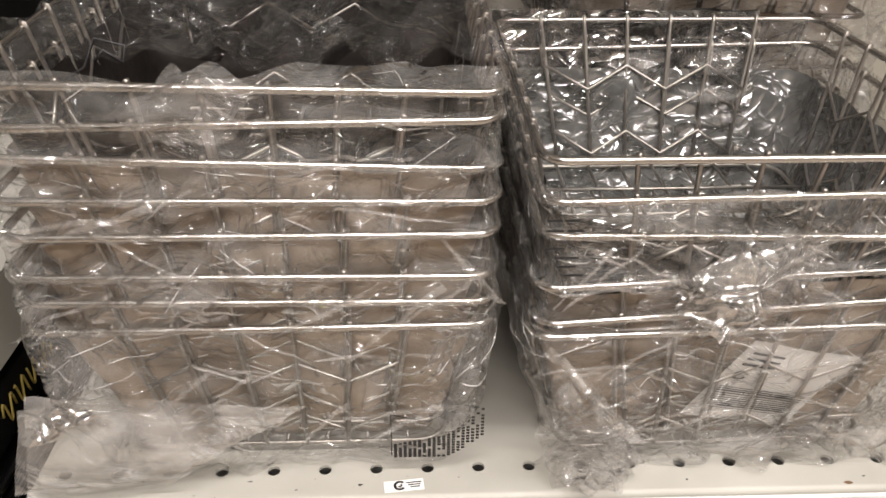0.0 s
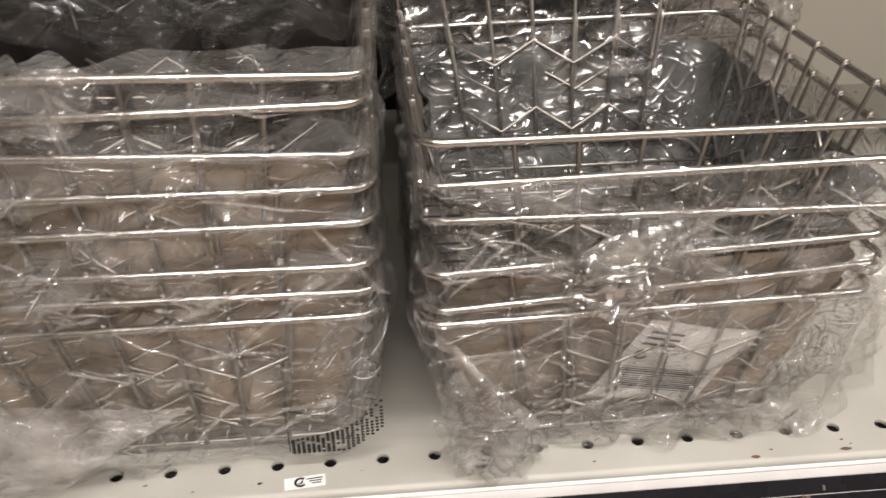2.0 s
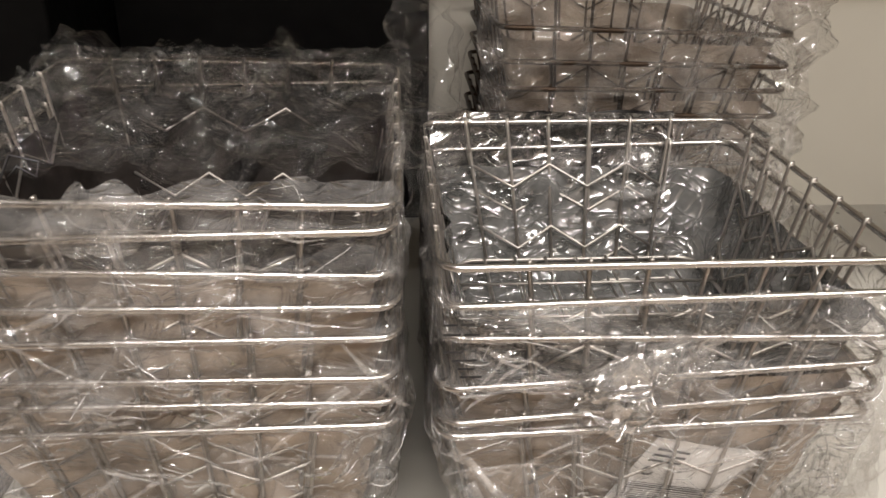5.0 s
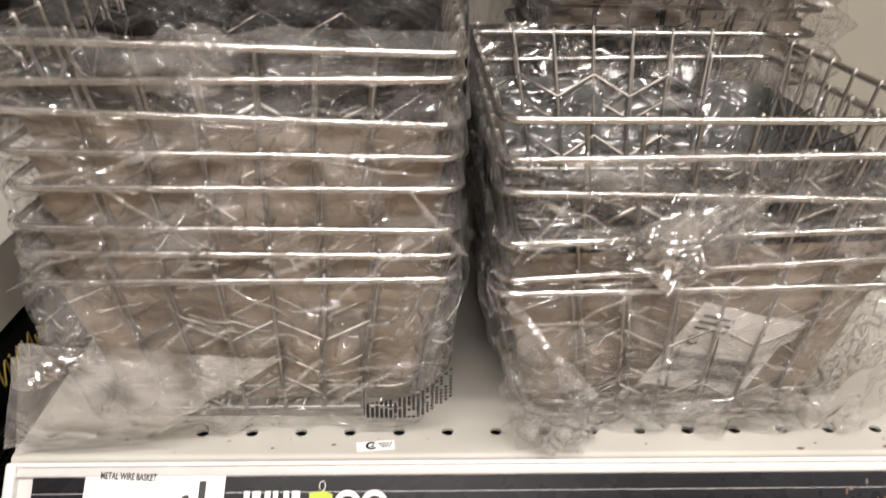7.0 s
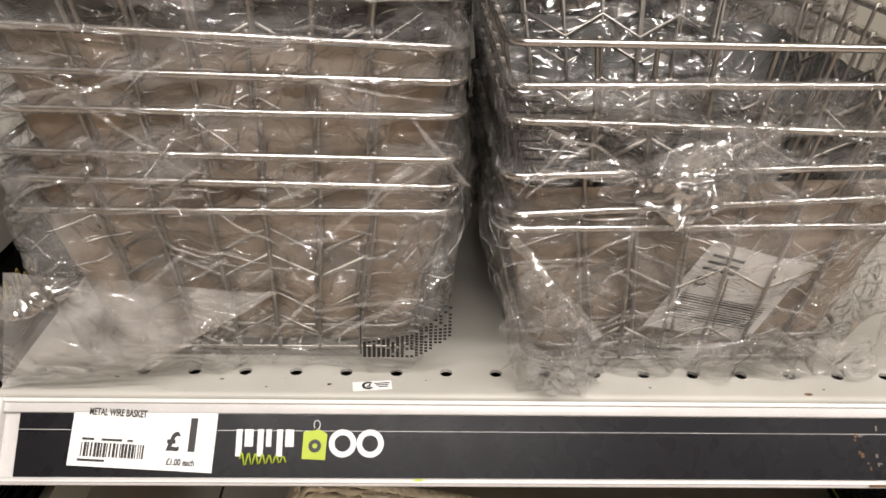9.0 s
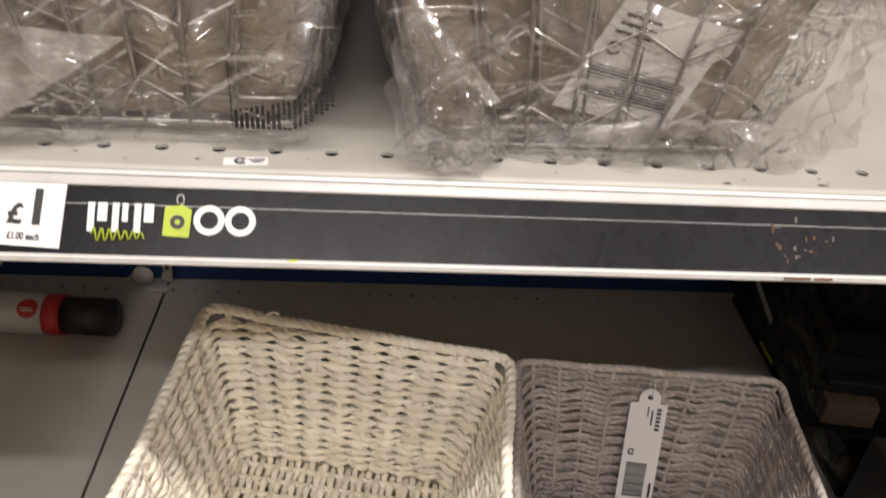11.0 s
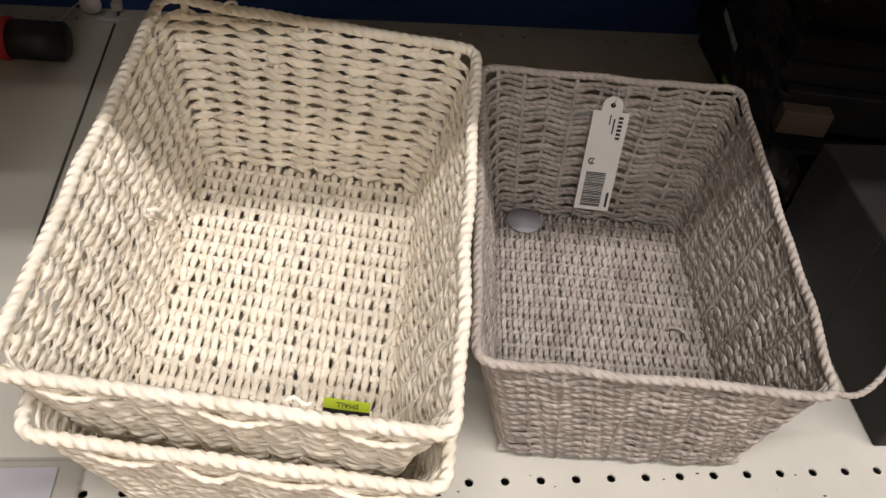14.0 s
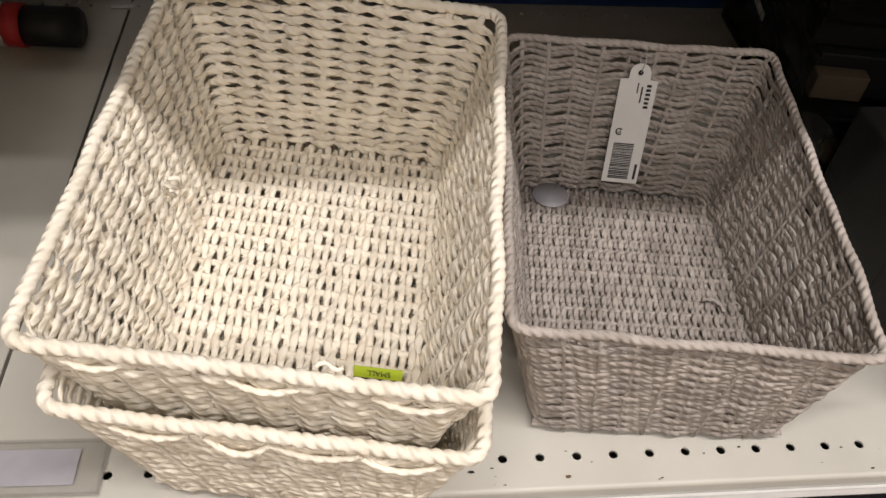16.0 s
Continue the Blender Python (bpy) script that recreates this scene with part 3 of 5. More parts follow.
def wall_point(side, s, v):
    """A point of a basket's wall: s along the side (-1 to 1), v from the base (0) to the rim (1)."""
    w, d = BASE_W + (RIM_W - BASE_W) * v, BASE_D + (RIM_D - BASE_D) * v
    if side == "front":
        return Vector((s * w / 2, -d / 2, HIGH * v))
    if side == "back":
        return Vector((s * w / 2, d / 2, HIGH * v))
    if side == "left":
        return Vector((-w / 2, s * d / 2, HIGH * v))
    return Vector((w / 2, s * d / 2, HIGH * v))


def wire_basket(label, rim_mat, wire_mat, group):
    """A nesting wire basket: thick rim, thin uprights, two zigzags on each wall, a grid below. Its origin is the middle of the base."""
    top = thing("wire_basket", label, "basket", group)
    part("rim", tube_bm([p + Vector((0, 0, HIGH)) for p in round_rect(RIM_W, RIM_D, 0.010)], 0.0018, 10, True), rim_mat, top, "thick bright rim wire")
    part("base_ring", tube_bm([p + Vector((0, 0, 0.0016)) for p in round_rect(BASE_W, BASE_D, 0.014)], 0.0013, 7, True), wire_mat, top)
    for side in ("front", "back", "left", "right"):
        ss = [(k - 2.5) * 0.266 - 0.06 for k in range(6)] if side == "back" else [(k - 2.5) * 0.252 for k in range(6)]
        inward = {"front": Vector((0, 0.0018, 0)), "back": Vector((0, -0.0018, 0)), "left": Vector((0.0018, 0, 0)), "right": Vector((-0.0018, 0, 0))}[side]
        for s in ss:
            # each upright is bent over the rim
            hook = wall_point(side, s, 1.0) + Vector((0, 0, 0.0022))
            part("upright_wire", tube_bm([wall_point(side, s, 0.01), wall_point(side, s, 0.5), wall_point(side, s, 0.985) + inward * 0.9, hook + inward * 0.6, hook - inward * 0.4], 0.0011, 6), wire_mat, top)
        for lo, hi in ((0.55, 0.71), (0.11, 0.27)):
            pts = [wall_point(side, s, hi if (k % 2 == 0) == (side == "back") else lo) for k, s in enumerate(ss)]
            part("zigzag_wire", tube_bm([p + inward for p in pts], 0.00095, 6), wire_mat, top)
    for k in range(7):
        x = BASE_W * (-0.5 + (k + 1) / 8)
        part("base_wire", tube_bm([Vector((x, -BASE_D / 2, 0.0035)), Vector((x, 0, 0.003)), Vector((x, BASE_D / 2, 0.0035))], 0.001, 5), wire_mat, top)
    for k in range(3):
        y = BASE_D * (-0.5 + (k + 1) / 4)
        part("base_wire", tube_bm([Vector((-BASE_W / 2, y, 0.0052)), Vector((0, y, 0.005)), Vector((BASE_W / 2, y, 0.0052))], 0.001, 5), wire_mat, top)
    return top


def level(z_left, z_right, x, y, turn=0.0, pitch=0.0):
    """A basket's pose from the heights of its front rim's two ends."""
    lean = math.degrees(math.atan2(z_left - z_right, RIM_W))
    mid = Vector((x, y, (z_left + z_right) / 2))
    m = Matrix.Translation(mid) @ pose(0, 0, 0, pitch, lean, turn) @ Matrix.Translation((0, RIM_D / 2, -HIGH))
    return m


RIGHT_RIMS = [(0.0855, 0.0905), (0.0920, 0.1055), (0.1105, 0.1195), (0.1355, 0.1325), (0.1500, 0.1545), (0.1680, 0.1690)]
LEFT_RIMS = [(0.0910, 0.0935), (0.1060, 0.1050), (0.1180, 0.1175), (0.1370, 0.1365), (0.1530, 0.1510), (0.1710, 0.1650), (0.1820, 0.1850), (0.1990, 0.1950)]
jig = random.Random(21)
first = wire_basket("bright wire basket with zigzag walls in a nested stack", M_CHROME, M_WIRE, "nested wire baskets")
right_stack = []
for k, (a, b) in enumerate(RIGHT_RIMS):
    m = level(a, b, 0.0935 + jig.uniform(-0.0012, 0.0012), -0.010, jig.uniform(-0.5, 0.5))
    if k == 0:
        first.matrix_basis = m
        right_stack.append(first)
    else:
        right_stack.append(copy_thing(first, m))
tagged(right_stack[-1], "bare bright wire basket with zigzag walls, top of a stack")
left_stack = []
for k, (a, b) in enumerate(LEFT_RIMS):
    left_stack.append(copy_thing(first, level(a, b, -0.1205 + jig.uniform(-0.0012, 0.0012), -0.010, jig.uniform(-0.5, 0.5), pitch=2.5 if k > 5 else 0)))
    tagged(left_stack[-1], "bright wire basket with zigzag walls inside clear film")

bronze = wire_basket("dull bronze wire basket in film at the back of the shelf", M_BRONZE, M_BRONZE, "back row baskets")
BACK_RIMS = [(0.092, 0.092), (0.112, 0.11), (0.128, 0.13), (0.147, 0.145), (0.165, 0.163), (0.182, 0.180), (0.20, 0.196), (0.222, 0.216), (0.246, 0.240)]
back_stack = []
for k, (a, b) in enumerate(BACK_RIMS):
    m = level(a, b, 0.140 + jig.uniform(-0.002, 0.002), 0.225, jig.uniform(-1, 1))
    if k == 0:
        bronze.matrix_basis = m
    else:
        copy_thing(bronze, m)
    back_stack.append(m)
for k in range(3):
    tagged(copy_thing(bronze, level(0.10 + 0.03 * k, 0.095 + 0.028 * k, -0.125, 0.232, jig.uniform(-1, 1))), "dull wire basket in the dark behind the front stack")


# ---------------------------------------------------------------- crumpled film and paper
def tri_wave(x):
    x = x - math.floor(x)
    return 4 * abs(x - 0.5) - 1


def fold_field(seed, count=7, low=14.0, high=75.0, steep=0.34):
    """Sharp folds in many directions, as thin film takes when it is creased."""
    rnd = random.Random(seed)
    waves = []
    for k in range(count):
        d = Vector((rnd.gauss(0, 1), rnd.gauss(0, 1), rnd.gauss(0, 1))).normalized()
        f = low * (high / low) ** (k / max(1, count - 1)) * rnd.uniform(0.8, 1.25)
        waves.append((d * f, steep / (4 * f), rnd.random(), rnd.uniform(-30, 30)))

    def field(p):
        w = noise.noise(p * 17 + Vector((seed * 1.7, 0, 0)))
        h = 0.0
        for d, amp, ph, off in waves:
            mask = noise.noise(p * 21 + Vector((off, off, seed)))
            if mask > -0.15:
                h += amp * min(1.0, (mask + 0.15) * 2.4) * tri_wave(p.dot(d) + ph + 0.55 * w)
        return h

    return field


def crumple(bm, quad, nu, nv, depth, seed, low=18.0, high=90.0, steep=0.4, bulge=0.0, loose=False):
    """A crumpled sheet between four corners; a loose one has a rounded, uneven outline."""
    q = [Vector(p) for p in quad]
    normal = (q[1] - q[0]).cross(q[3] - q[0]).normalized()
    field = fold_field(seed, 7, low, high, steep)
    grid = []
    for j in range(nv + 1):
        row = []
        for i in range(nu + 1):
            s, t = i / nu, j / nv
            if loose:
                a, b = 2 * s - 1, 2 * t - 1
                far = 1.0 + 0.45 * noise.noise(Vector((math.cos(math.atan2(b, a)) * 2.2, math.sin(math.atan2(b, a)) * 2.2, seed * 1.3)))
                s, t = 0.5 + 0.5 * far * a * math.sqrt(1 - b * b / 2), 0.5 + 0.5 * far * b * math.sqrt(1 - a * a / 2)
            p = q[0].lerp(q[1], s).lerp(q[3].lerp(q[2], s), t)
            h = field(p)
            edge = Vector((noise.noise(p * 40 + Vector((seed, 0, 0))), noise.noise(p * 40 + Vector((0, seed, 0))), noise.noise(p * 40))) * depth
            row.append(bm.verts.new(p + normal * (h + bulge * math.sin(math.pi * s) * math.sin(math.pi * t)) + edge))
        grid.append(row)
    for j in range(nv):
        for i in range(nu):
            bm.faces.new((grid[j][i], grid[j][i + 1], grid[j + 1][i + 1], grid[j + 1][i]))
    return bm


def lining(top_m, seed, mat, label, inset=0.0032, high=0.96, name="packing_paper", crush=0.28):
    """Creased packing paper inside one basket: four walls and the floor."""
    bm = bmesh.new()
    field = fold_field(seed, 6, 9, 48, 0.30)
    n, rows = 96, 22
    prev = None
    for j in range(rows + 1):
        v = 0.05 + (high - 0.05) * j / rows
        w, d = BASE_W + (RIM_W - BASE_W) * v - 2 * inset, BASE_D + (RIM_D - BASE_D) * v - 2 * inset
        base = round_rect(w, d, 0.014, 6, 0.0042)
        ring = []
        for p in base:
            o = Vector((p.x / w, p.y / d, 0)).normalized()
            q = p + Vector((0, 0, HIGH * v))
            ring.append(bm.verts.new(q - o * (0.0012 + abs(field(q)) * crush)))
        if prev is not None:
            m = min(len(prev), len(ring))
            for i in range(m):
                k = (i + 1) % m
                bm.faces.new((prev[i], prev[k], ring[k], ring[i]))
        else:
            bm.faces.new(list(reversed(ring)))
        prev = ring
    ob = single(name, bm, mat, label, "paper", "", True, "packing paper linings")
    ob.matrix_world = top_m
    return ob


def round_rect_n(w, d, r, n):
    """n evenly spaced points of a rounded rectangle, from the middle of the back, counter-clockwise."""
    raw = round_rect(w, d, r, 8)
    lens = [0.0]
    for i in range(len(raw)):
        lens.append(lens[-1] + (raw[(i + 1) % len(raw)] - raw[i]).length)
    out, j = [], 0
    for i in range(n):
        s = lens[-1] * i / n
        while lens[j + 1] < s:
            j += 1
        u = (s - lens[j]) / (lens[j + 1] - lens[j] + 1e-9)
        out.append(raw[j].lerp(raw[(j + 1) % len(raw)], u))
    return out


def film_bag(label, rims, x, y, z_top, seed, mat, n=332, step=0.0021, pinch=0.006, skirt=0.004, creases=220):
    """A clear bag round a nested stack: tight over the rims, drawn in between them, loose and flared at the foot."""
    field = fold_field(seed, 7, 9, 60, 0.36)
    rows = int((z_top - 0.002) / step)
    base = round_rect_n(1, 1, 0.06, n)
    grid = []
    for j in range(rows + 1):
        z = 0.002 + (z_top - 0.002) * j / rows
        ring = []
        for p in base:
            tilt = [(a + (b - a) * (p.x + 0.5)) for a, b in rims]
            near = min(tilt, key=lambda h: abs(h - z))
            off, low = abs(z - near), min(tilt)
            if z < low:
                u = z / low
                fall = (1 - u) ** 1.3
                w, d = RIM_W - fall * 0.040, RIM_D - fall * 0.040
                g = 0.0026 + skirt * max(0.0, 1 - z / 0.010) ** 2 + 0.0025 * math.sin(math.pi * u)
                loose = 0.5 + 0.9 * math.sin(math.pi * u)
            else:
                w, d = RIM_W, RIM_D
                g = 0.0026 - pinch * min(1.0, off / 0.007) ** 1.2 * 0.55
                loose = 0.35 + min(1.0, off / 0.006)
            q = Vector((x + p.x * (w + 2 * g), y + RIM_D / 2 + p.y * (d + 2 * g), z))
            at_side = abs(p.x) > abs(p.y)
            o = Vector((math.copysign(1, p.x), 0, 0)) if at_side else Vector((0, math.copysign(1, p.y), 0))
            out = 0.0008 + field(q) * loose * (0.4 if at_side else 1.0) + 0.0012 * max(0, noise.noise(q * 60))
            if z >= low and off < 0.002:
                out = max(out, -0.0005)
            v = q + o * out
            v.z = max(0.0012, v.z + noise.noise(q * 55 + Vector((3, 1, seed))) * 0.0015)
            ring.append(v)
        grid.append(ring)
    top = thing("film_bag", label, "plastic bag")
    side = n // 4
    for k, name in enumerate(("front_panel", "side_panel", "back_panel", "side_panel")):
        bm = bmesh.new()
        made = [[bm.verts.new(ring[(k * side + i) % n]) for i in range(side + 1)] for ring in grid]
        for r0, r1 in zip(made, made[1:]):
            for i in range(side):
                bm.faces.new((r0[i], r0[i + 1], r1[i + 1], r1[i]))
        part(name, bm, mat, top)
    # sharp creases that run over the front and the side, milky as painted-in highlights
    rnd = random.Random(seed + 5)
    bm = bmesh.new()
    for k in range(creases):
        i, j = rnd.uniform(-0.25 * side, 1.25 * side), rnd.uniform(2, rows - 2)
        a = rnd.choice((0.1, 0.5, 0.7, 2.4, 2.6, 3.0)) + rnd.gauss(0, 0.2)
        bend, length = rnd.gauss(0, 0.012), int(rnd.choice((3, 3, 4, 5, 7, 10)))
        pts = []
        for s in range(length):
            jj = min(rows - 1.001, max(0.0, j))
            r0, r1 = grid[int(jj)], grid[int(jj) + 1]
            c = r0[int(math.floor(i)) % n].lerp(r0[(int(math.floor(i)) + 1) % n], i - math.floor(i))
            c = c.lerp(r1[int(math.floor(i)) % n].lerp(r1[(int(math.floor(i)) + 1) % n], i - math.floor(i)), jj - int(jj))
            pts.append(c + Vector((0, -0.0005, 0.0002)))
            i, j, a = i + math.cos(a), j + math.sin(a), a + bend
        r = rnd.choice((0.00012, 0.00015, 0.0002, 0.00028))
        tube(bm, pts, r, 5, swell=lambda run, t: 0.75 + 0.5 * abs(math.sin(run * 260 + k)))
    tagged(part("crease", bm, M_CREASE, top), "sharp creases in the film, milky as thin highlights", kind="stuff")
    return top


def film_sheet(name, label, quad, nu, nv, depth, seed, mat=None, bulge=0.0, steep=0.6, low=18.0, high=95.0, bag=None, loose=False):
    bm = bmesh.new()
    crumple(bm, quad, nu, nv, depth, seed, low, high, steep, bulge, loose)
    if bag is not None:
        return part(name, bm, mat or M_FILM, bag, label)
    return single("film_sheet", bm, mat or M_FILM, label, "plastic film")


# ---------------------------------------------------------------- woven baskets
def quad_at(q, s, t):
    """A point of a four-cornered sheet: front left, front right, back right, back left."""
    return q[0].lerp(q[1], s).lerp(q[3].lerp(q[2], s), t)


def ring_of(q, n, corner=0.03):
    """n points round a four-cornered outline with rounded corners, and their outward directions."""
    mid = sum(q, Vector()) / 4
    raw = []
    for i in range(4):
        a, b, c = q[i - 1], q[i], q[(i + 1) % 4]
        ta = b + (a - b).normalized() * corner
        tc = b + (c - b).normalized() * corner
        for k in range(7):
            u = k / 6
            raw.append(ta.lerp(b, u).lerp(b.lerp(tc, u), u))
    lens = [0.0]
    for i in range(len(raw)):
        lens.append(lens[-1] + (raw[(i + 1) % len(raw)] - raw[i]).length)
    out, j = [], 0
    for i in range(n):
        s = lens[-1] * i / n
        while lens[j + 1] < s:
            j += 1
        u = (s - lens[j]) / (lens[j + 1] - lens[j] + 1e-9)
        out.append(raw[j].lerp(raw[(j + 1) % len(raw)], u))
    outs = []
    for i in range(n):
        way = out[(i + 1) % n] - out[i - 1]
        o = Vector((way.y, -way.x, 0)).normalized()
        outs.append(o)
    return out, outs, lens[-1]


def woven_basket(name, label, rim, base, mat, rope, rows, stakes, seed, group, wob=1.0, wave=0.0, twill=0, floor_pitch=0.8, coil=0.22, crest=0.985, pair=False, rim_r=0.0041):
    """A basket of paper rope: stakes, weft rows in and out of them, a woven floor and a wrapped rim."""
    rnd = random.Random(seed)
    top = thing(name, label, "basket", group)
    rim, base = [Vector(p) for p in rim], [Vector(p) for p in base]
    n = stakes * 8

    def loop(v):
        return ring_of([b.lerp(r, v) for b, r in zip(base, rim)], n, 0.022)

    # in a paired weave the two strands of a row lie one above the other
    weave, pinch_by, step_up, girth, stray = (0.15, 0.06, 0.25 * (rim[0] - base[0]).length / rows, 1.03, 0.5) if pair else (0.33, 0.27, 0.0, 0.84, 1.0)
    gap = [0.0]
    for j in range(rows):
        gap.append(gap[-1] + 1 + rnd.uniform(-0.15, 0.15))
    vs = [g / gap[-1] for g in gap]
    for j in range(rows):
        v = 0.03 + (crest - 0.03) * (vs[j] + vs[j + 1]) / 2
        pts, outs, around = loop(v)
        ph = rnd.uniform(0, 50)
        for half in (0, 1):
            path, ups = [], []
            for i, (p, o) in enumerate(zip(pts, outs)):
                turn = math.pi * i / 8 + (half + j * twill) * math.pi
                d = rope * weave * math.cos(turn)
                lift = rope * 0.10 * math.sin(turn)
                wavy = wave * math.sin(math.pi * i / 7 + 0.6 + 0.5 * noise.noise(Vector((i * 0.04, j * 0.12, seed)))) + wave * 0.5 * noise.noise(Vector((i * 0.05, j * 0.5, seed)))
                w = noise.noise(Vector((i * 0.09, j * 0.9 + half * 7, seed + ph))) * rope * 0.28 * wob * stray
                loose = max(0.0, noise.noise(Vector((i * 0.045, j * 1.7 + half * 3, seed + 9.0))) - 0.42) * rope * 5.0 * wob
                path.append(p + o * (d + noise.noise(Vector((i * 0.23, ph + half * 5, seed))) * rope * 0.3) + Vector((0, 0, w + lift + wavy - loose + (2 * half - 1) * step_up)))
                ups.append(o)
            fat = rnd.uniform(0.95, 1.06)
            run = sum((path[i] - path[i - 1]).length for i in range(len(path)))
            step_rate = 2 * math.pi * stakes / run
            part("weave_strand", tube_bm(path, rope * 0.54 * fat, 8, True, ups, flat=0.5, swell=lambda s, t: girth + 0.04 * math.sin(s * 520 + t * 2 + ph) + 0.05 * math.sin(s * 143 + ph) + pinch_by * math.cos(s * step_rate)), mat, top)
    loop_at = [loop(k / 6) for k in range(7)]
    for i in range(stakes):
        pts = []
        for k in range(7):
            v = k / 6
            ring, outs, _ = loop_at[k]
            pts.append(ring[(i * 8) % n])
        part("stake", tube_bm(pts, rope * 0.42, 6, swell=lambda s, t: 1 + 0.08 * math.sin(s * 500 + t)), mat, top)
    # floor: strands from front to back over cross stakes
    wide = (base[1] - base[0]).length
    deep = (base[3] - base[0]).length
    cols, cross = int(wide / (rope * floor_pitch)), max(6, int(deep / 0.0125))
    for c in range(cols):
        s = (c + 0.5) / cols
        m = cross * 4
        path = []
        for k in range(m + 1):
            t = 0.01 + 0.98 * k / m
            p = quad_at(base, s, t)
            p = p + Vector((noise.noise(Vector((k * 0.15, c * 1.3, seed))) * rope * 0.35, 0, rope * 0.26 * math.cos(math.pi * k / 4 + c * math.pi) + rope * 0.6))
            path.append(p)
        long = sum((path[i] - path[i - 1]).length for i in range(1, len(path)))
        part("floor_strand", tube_bm(path, rope * floor_pitch * 0.54 * rnd.uniform(0.9, 1.06), 7, flat=0.75, swell=lambda s, t: 0.95 + 0.04 * math.sin(s * 620 + t * 2) + 0.17 * math.cos(2 * math.pi * cross * s / long)), mat, top)
    for k in range(cross):
        t = (k + 0.0) / cross + 0.01
        path = [quad_at(base, s / 12, t) + Vector((0, 0, rope * 0.5)) for s in range(13)]
        part("floor_stake", tube_bm(path, rope * 0.4, 6), mat, top)
    # wrapped rim
    pts, outs, length = ring_of(rim, 1300, 0.012)
    for i in range(len(pts)):
        pts[i] = pts[i] + Vector((0, 0, noise.noise(Vector((i * 0.02, seed, 0))) * 0.0016)) + outs[i] * noise.noise(Vector((i * 0.017, 5, seed))) * 0.002
    turns = round(length / (rim_r * 1.65))
    part("rim", tube_bm(pts, rim_r, 12, True, outs, swell=lambda s, t: 1.02 - coil + coil * abs(math.sin(math.pi * turns * s / length + t / 2 + 0.5 * math.sin(s * 37) + 0.3 * math.sin(s * 91))) ** 0.7), mat, top, "coiled rope rim")
    return top


CREAM_RIM = [(-0.172, -0.141, -0.241), (0.0545, -0.181, -0.245), (0.0935, 0.106, -0.211), (-0.129, 0.157, -0.209)]
CREAM_BASE = [(-0.135, -0.115, -0.368), (0.024, -0.148, -0.375), (0.0615, 0.108, -0.346), (-0.111, 0.137, -0.343)]
CREAM_RIM_LOW = [(-0.167, -0.149, -0.286), (0.055, -0.183, -0.297), (0.101, 0.122, -0.272), (-0.134, 0.171, -0.266)]
CREAM_BASE_LOW = [(-0.131, -0.135, -0.396), (0.028, -0.163, -0.396), (0.068, 0.116, -0.396), (-0.116, 0.146, -0.396)]
GREY_RIM = [(0.0775, -0.110, -0.282), (0.293, -0.138, -0.283), (0.323, 0.145, -0.263), (0.112, 0.167, -0.264)]
GREY_BASE = [(0.108, -0.104, -0.397), (0.279, -0.119, -0.397), (0.297, 0.118, -0.397), (0.136, 0.138, -0.397)]
cream_top = woven_basket("rope_basket", "cream paper rope basket nested on top of another", CREAM_RIM, CREAM_BASE, M_CREAM, 0.0066, 16, 46, 4, "rope baskets", 0.8, 0.0003, crest=0.962)
cream_low = woven_basket("rope_basket", "cream paper rope basket under a nested one", CREAM_RIM_LOW, CREAM_BASE_LOW, M_CREAM, 0.0052, 13, 46, 9, "rope baskets", 0.7, 0.0016, crest=0.95, pair=True)
woven_basket("rope_basket", "grey paper rope basket with a white swing tag inside", GREY_RIM, GREY_BASE, M_GREY, 0.0046, 13, 44, 14, "rope baskets", 0.5, 0.0017, floor_pitch=1.0, coil=0.16, crest=0.965, pair=True, rim_r=0.0033)


def rim_loop(parent, rim, s, length, sag, mat):
    """A slack loop of rope that hangs out under a basket's front rim."""
    a, b = Vector(rim[0]), Vector(rim[1])
    way = (b - a).normalized()
    out = Vector((way.y, -way.x, 0))
    mid = a.lerp(b, s)
    pts = []
    for k in range(15):
        u = -1 + 2 * k / 14
        pts.append(mid + way * (u * length / 2) + out * (0.0005 + 0.0022 * (1 - u * u)) + Vector((0, 0, -0.0075 - sag * (1 - u * u))))
    part("rim_loop", tube_bm(pts, 0.0019, 8, flat=0.7, swell=lambda d, t: 1 + 0.12 * math.sin(d * 800 + t * 2)), mat, parent)


for s, length, sag in ((0.17, 0.030, 0.0035), (0.53, 0.036, 0.005), (0.84, 0.040, 0.005)):
    rim_loop(cream_top, CREAM_RIM, s, length, sag, M_CREAM)
for s, length, sag in ((0.24, 0.040, 0.004), (0.44, 0.034, 0.010), (0.62, 0.048, 0.005), (0.81, 0.044, 0.008)):
    rim_loop(cream_low, CREAM_RIM_LOW, s, length, sag, M_CREAM)


# ---------------------------------------------------------------- things on the lower shelf
can = thing("spray_can", "white can with a red label and black cap lying down", "can", at=pose(-0.345, 0.362, -0.3795, 0, 0, -3))
part("body", disc_bm((-0.075, 0, 0), 0.0215, 0.185, "X", 40, 0.004), M_CAN, can)
part("label", disc_bm((0.008, 0, 0), 0.0217, 0.017, "X", 40), M_RED, can, "red printed band")
bm = bmesh.new()
hub = bm.verts.new((-0.014, -0.0222 * math.cos(0.9), 0.0222 * math.sin(0.9)))
rim_v = []
for k in range(24):
    t = 2 * math.pi * k / 24
    ang = 0.9 + 0.0105 * math.sin(t) / 0.0222
    rim_v.append(bm.verts.new((-0.014 + 0.0105 * math.cos(t), -0.0222 * math.cos(ang), 0.0222 * math.sin(ang))))
